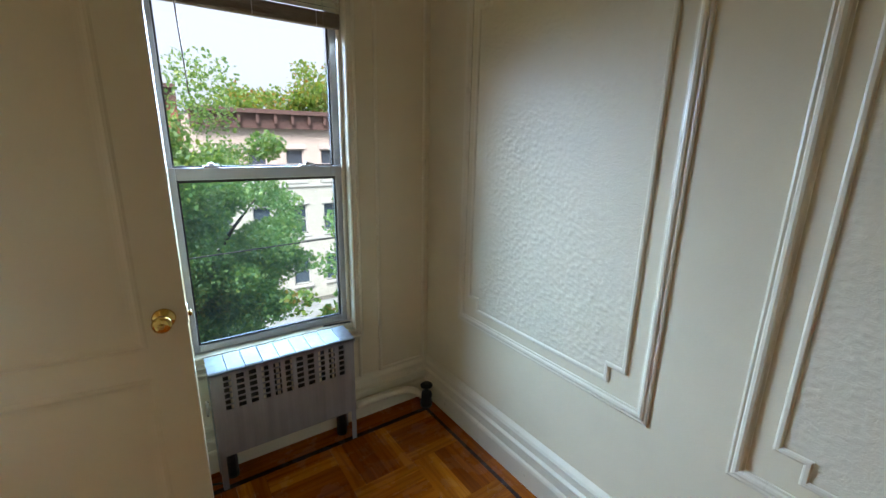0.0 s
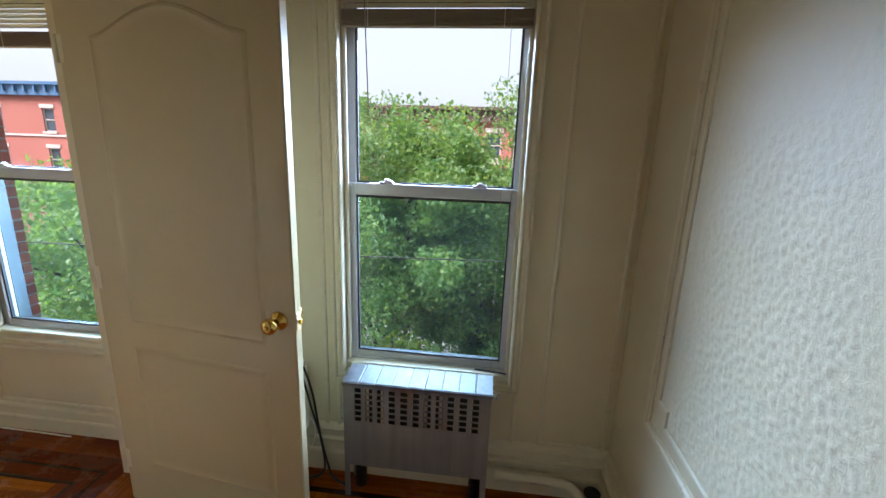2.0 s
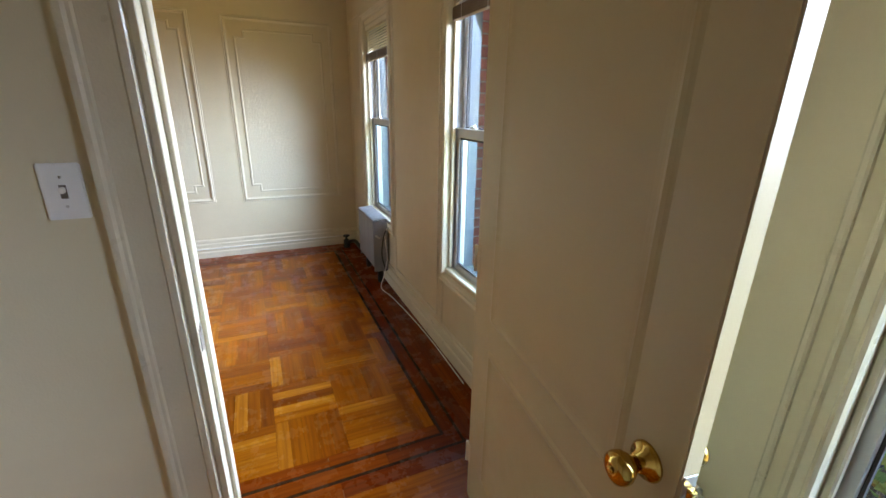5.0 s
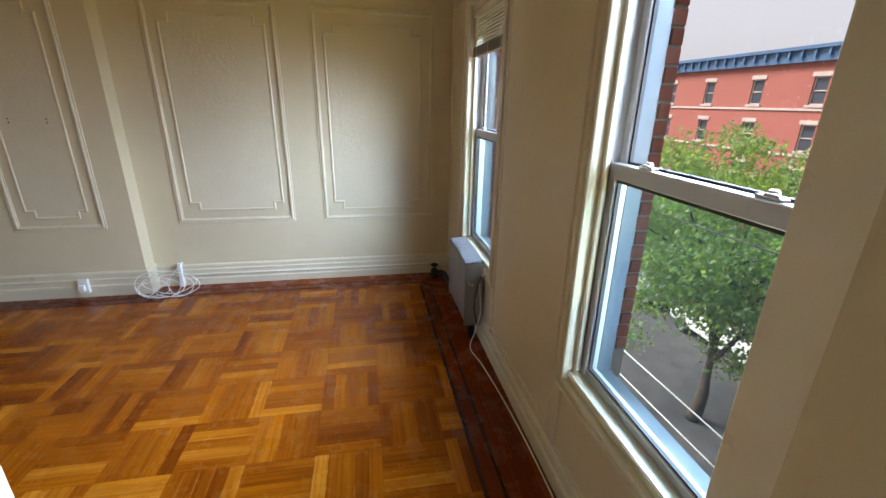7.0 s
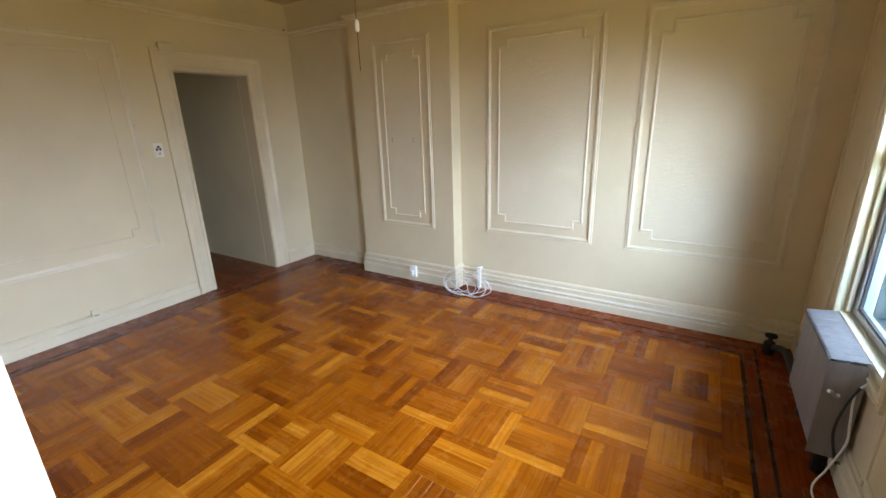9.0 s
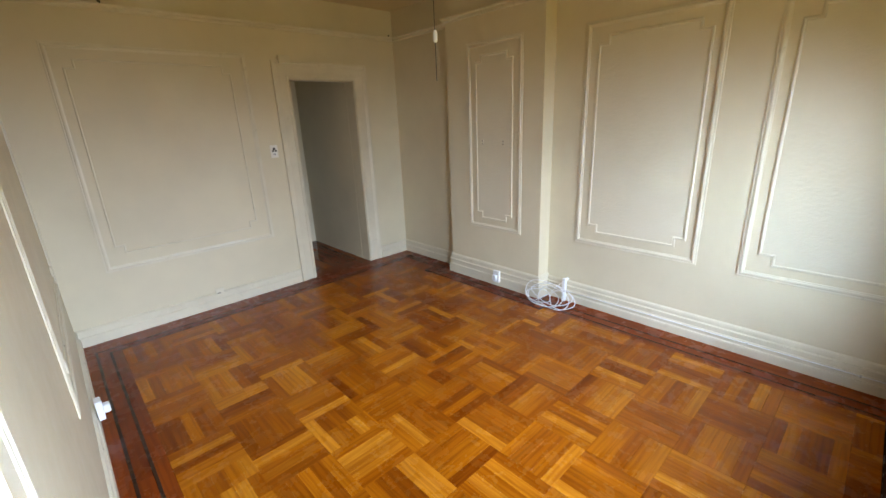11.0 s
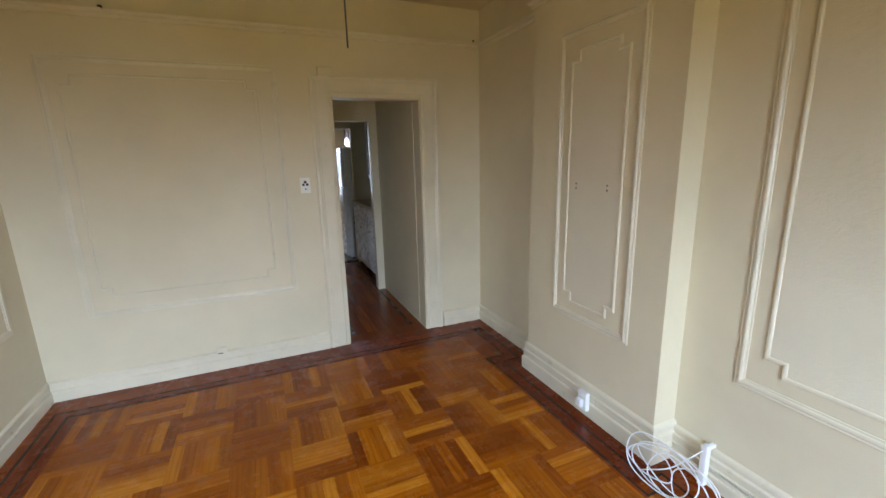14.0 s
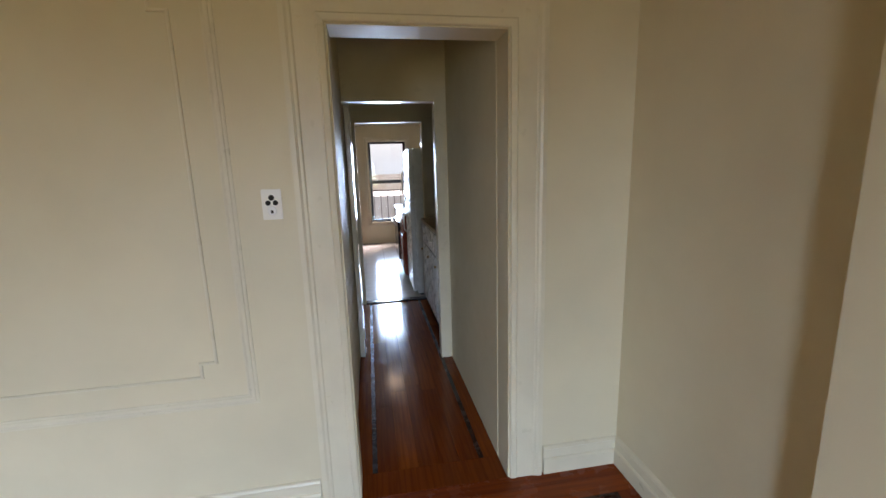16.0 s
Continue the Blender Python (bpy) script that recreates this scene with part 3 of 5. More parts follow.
door_casing("trim_hall_doorway", on_y(YS, 1), HALL_X0, HALL_X1, 2.03, 0.165, "cream moulded casing round the passage doorway")
door_casing("trim_partition_big", on_x(XP0, -1), DOOR_Y0, DOOR_Y1, 2.05, 0.10, "cream moulded casing round the doorway", 0.014)
door_casing("trim_partition_small", on_x(XP1, 1), DOOR_Y0, DOOR_Y1, 2.05, 0.11, "cream moulded casing round the doorway")
bm = bmesh.new()
box(bm, (-2.785, YS, 2.165), (-2.675, YS + 0.045, 2.238), 0.004)
solid("trim_casing_block", bm, trim_paint, "stray cream timber block on the door casing", "moulding", "structure")
bm = bmesh.new()
box(bm, (XP0 - 0.002, DOOR_Y0 - 0.001, 0), (XP1 + 0.002, DOOR_Y0 + 0.016, 2.05), 0.002)
box(bm, (XP0 - 0.002, DOOR_Y1 - 0.016, 0), (XP1 + 0.002, DOOR_Y1 + 0.001, 2.05), 0.002)
box(bm, (XP0 - 0.002, DOOR_Y0, 2.035), (XP1 + 0.002, DOOR_Y1, 2.051), 0.002)
box(bm, (XP0 + 0.11, DOOR_Y0 + 0.015, 0), (XP0 + 0.145, DOOR_Y0 + 0.028, 2.04), 0.002)
jamb = solid("trim_door_jamb", bm, trim_paint, "cream painted door jamb with a stop bead", "door frame", "structure")
bm = bmesh.new()
box(bm, (-0.572, DOOR_Y0 + 0.0155, 0.88), (-0.532, DOOR_Y0 + 0.019, 0.945), 0.001)
part("strike_plate", bm, steel, jamb, "worn steel strike plate")


# ---- windows ----
def window_unit(name, m):
    """A double-hung aluminium window in a moulded timber casing. Local origin: centre of the wall face at floor level."""
    w = thing(name, "double-hung aluminium window in cream moulded casing", "window", m, kind="structure")
    h = WIN_HALF
    loc = lambda u, v, d: (u, -d, v)
    prof = [(-0.5, 0.0), (-0.5, 0.9), (-0.40, 1.0), (-0.28, 0.92), (-0.2, 0.55), (0.12, 0.6), (0.2, 0.85), (0.32, 1.0), (0.44, 0.8), (0.5, 0.35), (0.5, 0.0)]
    cw = 0.052
    loop = [(-h - 0.012, WIN_Z0 - 0.042), (h + 0.012, WIN_Z0 - 0.042), (h + 0.012, WIN_Z1 + 0.05), (-h - 0.012, WIN_Z1 + 0.05)]
    part("window_casing", sweep(bmesh.new(), loop, loc, cw, 0.026, prof), trim_paint, w)
    bm = bmesh.new()
    for s in (-1, 1):
        box(bm, (s * h - 0.012 if s > 0 else s * h - 0.001, 0.0, WIN_Z0), (s * h + 0.001 if s > 0 else s * h + 0.012, 0.125, WIN_Z1), 0.002)
        box(bm, (min(s * (h - 0.012), s * (h - 0.030)), 0.018, WIN_Z0 + 0.02), (max(s * (h - 0.012), s * (h - 0.030)), 0.040, WIN_Z1 - 0.01), 0.004)
    box(bm, (-h, 0.0, WIN_Z1 - 0.012), (h, 0.125, WIN_Z1 + 0.001), 0.002)
    part("window_lining", bm, trim_paint, w)
    bm = box(bmesh.new(), (-h + 0.001, -0.004, WIN_Z0 - 0.004), (h - 0.001, 0.125, WIN_Z0 + 0.016), 0.004, 2)
    part("window_sill", bm, trim_paint, w)
    z0, z1, mid = WIN_Z0 + 0.016, WIN_Z1 - 0.012, 1.384
    o = h - 0.014

    def sash(nm, y0, y1, za, zb, side, bottom, topr):
        bm = bmesh.new()
        box(bm, (-o, y0, za), (-o + side, y1, zb), 0.003)
        box(bm, (o - side, y0, za), (o, y1, zb), 0.003)
        box(bm, (-o + side, y0 + 0.002, za), (o - side, y1, za + bottom), 0.003)
        box(bm, (-o + side, y0 - (0.004 if topr > 0.045 else -0.002), zb - topr), (o - side, y1, zb), 0.003)
        s = part(nm, bm, aluminium, w, "grey aluminium sash")
        bm = bmesh.new()
        e = 0.007
        box(bm, (-o + side, y0 + 0.010, za + bottom), (-o + side + e, y1 - 0.004, zb - topr))
        box(bm, (o - side - e, y0 + 0.010, za + bottom), (o - side, y1 - 0.004, zb - topr))
        box(bm, (-o + side + e, y0 + 0.010, zb - topr - 0.012), (o - side - e, y1 - 0.004, zb - topr))
        box(bm, (-o + side + e, y0 + 0.010, za + bottom), (o - side - e, y1 - 0.004, za + bottom + e))
        part("gasket", bm, dark_gasket, s, "dark rubber glazing gasket")
        bm = box(bmesh.new(), (-o + side + 0.004, (y0 + y1) / 2 + 0.002, za + bottom), (o - side - 0.004, (y0 + y1) / 2 + 0.006, zb - topr))
        g = part("pane", bm, tinted_glass if nm == "lower_sash" else glass, s, "cool-tinted glass pane with a faint haze" if nm == "lower_sash" else "clear glass pane")
        g.visible_shadow = False
        return s

    low = sash("lower_sash", 0.048, 0.076, z0, mid, 0.040, 0.034, 0.050)
    sash("upper_sash", 0.080, 0.106, mid - 0.03, z1, 0.034, 0.028, 0.034)
    bm = bmesh.new()
    box(bm, (-o, 0.04, z0 - 0.002), (o, 0.115, z0 + 0.004), 0.002)
    for s in (-1, 1):
        a, b = sorted((s * o, s * (h - 0.011)))
        box(bm, (a, 0.042, z0), (b, 0.115, z1), 0.001)
    part("track", bm, aluminium, w, "grey aluminium sash track")
    for x in (-0.2, 0.2):
        bm = bmesh.new()
        box(bm, (x - 0.032, 0.052, mid), (x + 0.032, 0.078, mid + 0.008), 0.003)
        lathe(bm, [(0.012, 0), (0.012, 0.010), (0.008, 0.014)], Matrix.Translation((x, 0.066, mid + 0.006)), 14)
        box(bm, (x - 0.004, 0.045, mid + 0.009), (x + 0.028, 0.058, mid + 0.015), 0.002)
        part("sash_lock", bm, steel, low, "small metal sash lock")
    return w


windows = [window_unit(f"window_{k + 1}", pose(x, YN, 0)) for k, x in enumerate(WIN_X)]


def window_blind(x, bottom, wand):
    """A raised slatted blind: head rail, hanging slats, gathered stack, bottom rail and cords."""
    b = thing("window_blind", "cream slatted blind mostly raised, gathered slats at its foot", "window blind", pose(x, YN, 0), "window blinds")
    h = WIN_HALF - 0.02
    top = WIN_Z1 - 0.014
    part("head_rail", box(bmesh.new(), (-h, 0.004, top - 0.034), (h, 0.040, top), 0.003), blind_cream, b)
    stack = 0.062
    z = top - 0.046
    slat = None
    while z > bottom + stack + 0.006:
        if slat is None:
            bm = bmesh.new()
            rows = [[bm.verts.new((s * h, 0.022 + 0.0125 * q * 0.55, 0.0125 * q * 0.83 + 0.0018 * (1 - q * q))) for q in (-1, -0.5, 0, 0.5, 1)] for s in (-1, 1)]
            for q in range(4):
                bm.faces.new((rows[0][q], rows[0][q + 1], rows[1][q + 1], rows[1][q]))
            bmesh.ops.solidify(bm, geom=bm.faces[:], thickness=0.0012)
            slat = part("slat", bm, blind_cream, b)
            slat.location.z = z
        else:
            o = new("slat", slat.data)
            o.parent, o.location = b, (0, 0, z)
        z -= 0.019
    bm = bmesh.new()
    for k in range(12):
        zz = bottom + 0.012 + k * (stack - 0.012) / 12
        box(bm, (-h, 0.007 + 0.001 * (k % 3), zz), (h, 0.034 + 0.001 * (k % 2), zz + 0.0032))
    part("gathered_slats", bm, shaded_slats, b, "gathered cream slats, coloured brown for shade")
    part("bottom_rail", box(bmesh.new(), (-h, 0.006, bottom), (h, 0.036, bottom + 0.012), 0.003), shaded_slats, b)
    for cx in (-0.26, 0.0, 0.26):
        part("ladder_cord", tube(bmesh.new(), [(cx, 0.004, top - 0.03), (cx, 0.004, bottom)], 0.0012, 6), cable_white, b)
    if wand:
        bm = tube(bmesh.new(), [(-0.27, -0.006, top - 0.03), (-0.255, -0.008, top - 0.46)], 0.0026, 8)
        part("tilt_wand", bm, wand_grey, b, "thin clear plastic tilt wand")
        bm = tube(bmesh.new(), smooth_curve([(0.285, -0.006, top - 0.02), (0.288, -0.012, 1.2), (0.292, -0.014, 0.62), (0.30, -0.030, 0.50)], 6), 0.0009, 6)
        part("pull_cord", bm, wand_grey, b, "thin white pull cord")
    return b


wand_grey = paint("grey translucent plastic", (0.30, 0.29, 0.27), 0.3, 0.0, 0.02)
# cream slats against the bright sky: their backlit shade is put into the colour
shaded_slats = paint("cream blind slats darkened for shade", (0.20, 0.15, 0.12), 0.5, 0.05, 0.05)
window_blind(WIN_X[0], 1.985, True)
window_blind(WIN_X[1], 1.90, False)
window_blind(WIN_X[2], 1.85, False)

# thin upright beads that panel the window wall
bm = bmesh.new()
for a, b_ in ((1.19, 1.47), (-0.50, 0.19), (-2.56, -1.70), (-3.98, -3.56)):
    sweep(bm, rect_loop(a, 0.24 if a > 0 else 0.20, b_, 2.25), north, 0.020, 0.009, PLAIN)
solid("trim_window_wall_beads", bm, trim_paint, "thin painted panel beads between the windows", "moulding", "structure")
bm = bmesh.new()
for x in WIN_X:
    sweep(bm, rect_loop(x - 0.41, 0.165, x + 0.41, 0.475), north, 0.020, 0.009, PLAIN)
solid("trim_apron_beads", bm, trim_paint, "painted apron panels below the windows", "moulding", "structure")


# ---- the open door ----
def panel_door(name, m, width, height, label):
    """A moulded two-panel door with an arched upper panel. Local x runs from the hinge to the latch, y is its thickness."""
    d = thing(name, label, "door", m)
    t = 0.036
    part("door_leaf", box(bmesh.new(), (0, -t / 2, 0.012), (width, t / 2, height), 0.003, 2), door_paint, d)
    prof = [(-0.5, 0.0), (-0.34, 0.7), (-0.15, 1.0), (0.05, 0.45), (0.22, 0.18), (0.5, 0.0)]
    for side in (-1, 1):
        face = lambda u, v, q, s=side: (u, s * (t / 2 + q), v)
        a, b2 = 0.155, width - 0.135
        lowp = rect_loop(a, 0.235, b2, 0.735)
        arch = [(b2, 1.84)]
        for k in range(1, 12):
            f = k / 12
            arch.append((b2 + (a - b2) * f, 1.84 + 0.085 * math.sin(math.pi * f) ** 1.5))
        up = [(a, 0.875), (b2, 0.875)] + arch + [(a, 1.84)]
        part("lower_panel", sweep(bmesh.new(), lowp, face, 0.040, 0.006, prof), door_paint, d)
        part("upper_panel", sweep(bmesh.new(), up, face, 0.040, 0.006, prof), door_paint, d)
    kx, kz = width - 0.062, 0.952
    for side in (-1, 1):
        turn = Matrix.Translation((kx, side * t / 2, kz)) @ Matrix.Rotation(radians(90 * side * -1), 4, "X")
        k = part("knob", lathe(bmesh.new(), [(0.012, 0.020), (0.012, 0.030), (0.020, 0.036), (0.0265, 0.046), (0.0275, 0.056), (0.025, 0.064), (0.018, 0.068), (0.010, 0.069)], turn), brass, d, "polished brass door knob")
        part("rose", lathe(bmesh.new(), [(0.033, 0.0), (0.033, 0.004), (0.029, 0.009), (0.020, 0.012), (0.014, 0.022)], turn), brass, k)
        part("key_button", lathe(bmesh.new(), [(0.006, 0.069), (0.006, 0.072), (0.004, 0.073)], turn, 12), steel if side > 0 else brass, k)
    bm = box(bmesh.new(), (width, -0.0125, kz - 0.029), (width + 0.0022, 0.0125, kz + 0.029), 0.001)
    pl = part("latch_plate", bm, steel, d, "steel latch plate")
    part("latch_bolt", box(bmesh.new(), (width + 0.002, -0.007, kz - 0.009), (width + 0.013, 0.008, kz + 0.009), 0.003), brass, pl)
    for hz in (0.22, 1.02, 1.82):
        bm = bmesh.new()
        tube(bm, [(-0.004, -t / 2 - 0.004, hz - 0.045), (-0.004, -t / 2 - 0.004, hz + 0.045)], 0.006, 10)
        box(bm, (-0.004, -t / 2 - 0.002, hz - 0.044), (0.022, -t / 2 + 0.0005, hz + 0.044), 0.001)
        part("hinge", bm, trim_paint, d, "hinge painted over in cream")
    return d


_hx, _hy, _lx, _ly = -0.562, 1.915, 0.283, 1.80
panel_door("door_open", pose(_hx, _hy, 0, 0, 0, math.degrees(math.atan2(_ly - _hy, _lx - _hx))), math.hypot(_lx - _hx, _ly - _hy), 2.03, "open cream moulded two-panel door with brass knobs")


# ---- radiators ----
def radiator(m, label, w, h, d, slots, legs=True):
    """A sheet-metal radiator cover on legs. Local: back at y = 0, front at y = -d, x centred."""
    r = thing("radiator_cover", label, "radiator cover", m, "radiator covers")
    hx = w / 2
    slope = 0.012
    prof = [(-d, 0.165), (-d, h - slope - 0.008), (-d + 0.004, h - slope - 0.001), (-d + 0.012, h - slope + 0.002), (-0.01, h - 0.001), (0.0, h - 0.004)]
    # front sheet with slots cut through
    holes = []
    if slots:
        cols, rowsn, z1, z0 = 11, 6, h - 0.030, h - 0.196
        pitch = (w - 0.075) / cols
        for c in range(cols):
            cx = -hx + 0.0375 + (c + 0.5) * pitch
            for q in range(rowsn):
                zc = z0 + (q + 0.5) * (z1 - z0) / rowsn
                holes.append((cx - pitch * 0.30, zc - 0.0098, cx + pitch * 0.30, zc + 0.0098))
    bm = bmesh.new()
    for u0, v0, u1, v1 in pieces((-hx, 0.165, hx, h - slope), holes):
        box(bm, (u0, -d, v0), (u1, -d + 0.0016, v1))
    bmesh.ops.remove_doubles(bm, verts=bm.verts[:], dist=1e-5)
    front = part("front_panel", bm, silver, r, "streaky silver-painted front" if slots else "")
    bm = bmesh.new()
    n = 9
    xs = []
    for k in range(n + 1):
        x = -hx - 0.004 + (w + 0.008) * k / n
        xs += [(x, 0.0)] if k in (0, n) else [(x - 0.004, 0.0), (x, -0.0022), (x + 0.004, 0.0012)]
    rows = [[bm.verts.new((x, y, z + dz)) for y, z in ((-d - 0.003, h - slope - 0.012), (-d - 0.003, h - slope - 0.002), (-d + 0.006, h - slope + 0.003), (-0.005, h), (0.0, h - 0.006))] for x, dz in xs]
    for r0, r1 in zip(rows, rows[1:]):
        for q in range(4):
            bm.faces.new((r0[q], r0[q + 1], r1[q + 1], r1[q]))
    bmesh.ops.solidify(bm, geom=bm.faces[:], thickness=0.002)
    part("top_plate", bm, silver, r, "ridged silver-painted top" if slots else "white-painted metal top")
    for s in (-1, 1):
        bm = bmesh.new()
        a, b3 = sorted((s * hx, s * (hx - 0.0016)))
        box(bm, (a, -d + 0.0018, 0.12), (b3, -0.002, h - slope - 0.008))
        part("side_panel", bm, silver, r)
        for y in (-d, -0.03) if legs else ():
            bm = bmesh.new()
            a, b3 = sorted((s * hx, s * (hx - 0.024)))
            box(bm, (a, y, 0.0), (b3, y + 0.002, 0.17))
            a, b3 = sorted((s * hx, s * (hx - 0.002)))
            box(bm, (a, y + 0.0025, 0.0), (b3, y + 0.024, 0.125))
            part("leg", bm, silver, r)
    for k in range(9):
        x = -hx + 0.05 + k * (w - 0.1) / 8
        bm = tube(bmesh.new(), [(x, -d * 0.45, 0.0 if k in (0, 8) else 0.18), (x, -d * 0.45, h - 0.06)], 0.026, 10)
        part("radiator_section", bm, black_iron, r, "dark cast-iron radiator section")
    return r


rad_a = radiator(pose(0.646, 2.21, 0), "silver-painted slotted metal radiator cover under the window", 0.625, 0.580, 0.145, True)
bm = bmesh.new()
tube(bm, [(-0.330, -0.10, 0.36), (-0.330, -0.10, 0.43)], 0.007, 8)
box(bm, (-0.326, -0.106, 0.385), (-0.3175, -0.094, 0.40), 0.001)
part("side_hook", bm, steel, rad_a, "small steel hook")
bm = bmesh.new()
lathe(bm, [(0.010, 0), (0.010, 0.012), (0.006, 0.016), (0.013, 0.020), (0.013, 0.030)], Matrix.Translation((0.3175, -0.07, 0.52)) @ Matrix.Rotation(radians(90), 4, "Y"), 14)
part("air_valve", bm, steel, rad_a, "small nickel air valve")
rad_c = radiator(pose(-3.012, 2.228, 0), "white-topped grey metal radiator cover beside the window", 0.525, 0.59, 0.125, False, False)
bm = tube(bmesh.new(), smooth_curve([(0.277, -0.075, 0.43), (0.295, -0.085, 0.435), (0.310, -0.105, 0.455), (0.316, -0.115, 0.462)], 5), 0.008, 10)
part("tap", bm, steel, rad_c, "steel radiator tap")


def pipe_valve(m, length, label):
    """A supply pipe along the floor with a black shut-off valve at its end. Local x runs to the valve."""
    p = thing("radiator_pipe", label, "pipe", m, "radiator pipes")
    part("pipe", tube(bmesh.new(), smooth_curve([(0, 0, 0.115), (length * 0.6, 0, 0.110), (length * 0.82, -0.01, 0.10), (length, -0.05, 0.06)], 6), 0.021, 12), trim_paint if length < 0.55 and m.translation.x > 0 else black_iron, p, "pipe painted over" if m.translation.x > 0 else "blackened pipe")
    bm = bmesh.new()
    lathe(bm, [(0.034, 0.0), (0.036, 0.02), (0.030, 0.05), (0.034, 0.075), (0.026, 0.09), (0.012, 0.10), (0.010, 0.125)], Matrix.Translation((length + 0.01, -0.065, 0.0)), 18)
    v = part("valve_body", bm, black_iron, p, "blackened iron valve body")
    bm = bmesh.new()
    lathe(bm, [(0.012, 0.122), (0.034, 0.126), (0.036, 0.134), (0.030, 0.141), (0.010, 0.144)], Matrix.Translation((length + 0.01, -0.065, 0.0)), 18)
    part("handwheel", bm, black_iron, v)
    return p


pipe_valve(pose(1.0, 2.165, 0), 0.40, "cream-painted heating pipe ending in a black valve")
pipe_valve(Matrix.Translation((-3.28, 2.15, 0)) @ Matrix.Diagonal((-1, 1, 1, 1)), 0.58, "black heating pipe ending in a black valve")

# ---- small fixtures ----


def wall_plate(name, m, label, category, w, h, material=white_plastic):
    p = thing(name, label, category, m)
    part("plate", box(bmesh.new(), (-w / 2, 0, -h / 2), (w / 2, 0.007, h / 2), 0.0025, 2), material, p)
    return p


sw = wall_plate("light_switch", pose(XP1, 0.899, 1.31, 0, 0, -90), "ivory toggle light switch on the partition", "light switch", 0.072, 0.116)
part("toggle_slot", box(bmesh.new(), (-0.006, 0.0055, -0.014), (0.006, 0.0074, 0.014)), old_hole, sw)
part("toggle", box(bmesh.new(), (-0.0045, 0.006, -0.002), (0.0045, 0.020, 0.010), 0.002), ivory_plastic, sw)
for z in (-0.03, 0.03):
    part("screw", lathe(bmesh.new(), [(0.003, 0), (0.003, 0.001), (0.002, 0.0015)], Matrix.Translation((0, 0.0068, z)) @ Matrix.Rotation(radians(-90), 4, "X"), 10), steel, sw)

jack = wall_plate("wall_socket", pose(-2.519, YS, 1.375, 0, 0, 0), "cream painted wall plate with a dark three-lobed outlet", "wall socket", 0.074, 0.118, ivory_plastic)
for ax, az, r in ((0, 0.026, 0.011), (-0.014, 0.006, 0.010), (0.014, 0.006, 0.010)):
    part("lobe", lathe(bmesh.new(), [(r, 0), (r, 0.0022), (r * 0.7, 0.003)], Matrix.Translation((ax, 0.006, az)) @ Matrix.Rotation(radians(-90), 4, "X"), 14), dark_hole, jack)
part("socket_face", lathe(bmesh.new(), [(0.017, 0), (0.017, 0.006), (0.014, 0.008)], Matrix.Translation((0, 0.006, -0.024)) @ Matrix.Rotation(radians(-90), 4, "X"), 18), white_plastic, jack)
part("pin_slot", box(bmesh.new(), (-0.005, 0.0135, -0.034), (0.005, 0.0150, -0.022), 0.001), dark_hole, jack)


def base_outlet(m, label, plug):
    o = thing("power_outlet", label, "power outlet", m, "outlets at the baseboards")
    part("box", box(bmesh.new(), (-0.036, 0, -0.058), (0.036, 0.03, 0.058), 0.003, 2), white_plastic, o)
    for z in (-0.022, 0.022):
        f = part("socket_face", box(bmesh.new(), (-0.017, 0.0295, z - 0.014), (0.017, 0.032, z + 0.014), 0.003), white_plastic, o)
        for x in (-0.006, 0.006):
            part("slot", box(bmesh.new(), (x - 0.001, 0.0318, z - 0.004), (x + 0.001, 0.0324, z + 0.005)), dark_hole, f)
    if plug:
        part("plug_adapter", box(bmesh.new(), (-0.022, 0.032, -0.03), (0.022, 0.062, 0.02), 0.004, 2), white_plastic, o, "white plug-in adapter")
    return o


base_outlet(pose(CH_X + 0.026, -0.79, 0.105, 0, 0, -90), "white outlet box with an adapter on the chimney baseboard", True)
base_outlet(pose(XP0 - 0.022, -1.13, 0.135, 0, 0, 90), "white outlet box with an adapter at the partition", True)
bm = bmesh.new()
box(bm, (-1.83, YS + 0.0205, 0.125), (-1.755, YS + 0.027, 0.185), 0.002)
o = solid("blank_plate", bm, trim_paint, "painted-over blank plate on the south baseboard", "wall plate")
part("crack", box(bmesh.new(), (-1.80, YS + 0.027, 0.135), (-1.765, YS + 0.0285, 0.141)), dark_hole, o)

bm = box(bmesh.new(), (-4.008, -0.135, 0.0), (-3.975, -0.105, 0.215), 0.003)
for z in (0.05, 0.2):
    box(bm, (-4.05, -0.13, z - 0.01), (-4.005, -0.11, z + 0.004))
solid("cable_duct", bm, white_plastic, "short upright white cable duct by the chimney breast", "cable duct")
coil = thing("cable_coil", "loose coil of thin white cable on the floor", "cable")
for k, (cy, cz, ry, rz, lean) in enumerate(((-0.20, 0.110, 0.190, 0.105, 0.75), (-0.11, 0.095, 0.150, 0.090, 0.60), (-0.22, 0.075, 0.165, 0.070, 0.95), (-0.14, 0.112, 0.205, 0.080, 0.55), (-0.05, 0.080, 0.120, 0.075, 0.85), (-0.27, 0.062, 0.115, 0.058, 0.70))):
    pts = []
    for q in range(44):
        a = 2 * math.pi * q / 44
        z = max(0.0045, cz + rz * math.sin(a) + 0.006 * math.sin(3 * a + k))
        pts.append((-3.745 - lean * 0.55 * z - 0.012 * k + 0.004 * math.sin(2 * a + k), cy + ry * math.cos(a) + 0.008 * math.sin(2 * a + 2 * k), z))
    part("loop", tube(bmesh.new(), pts, 0.0034, 6, closed=True), cable_white, coil)
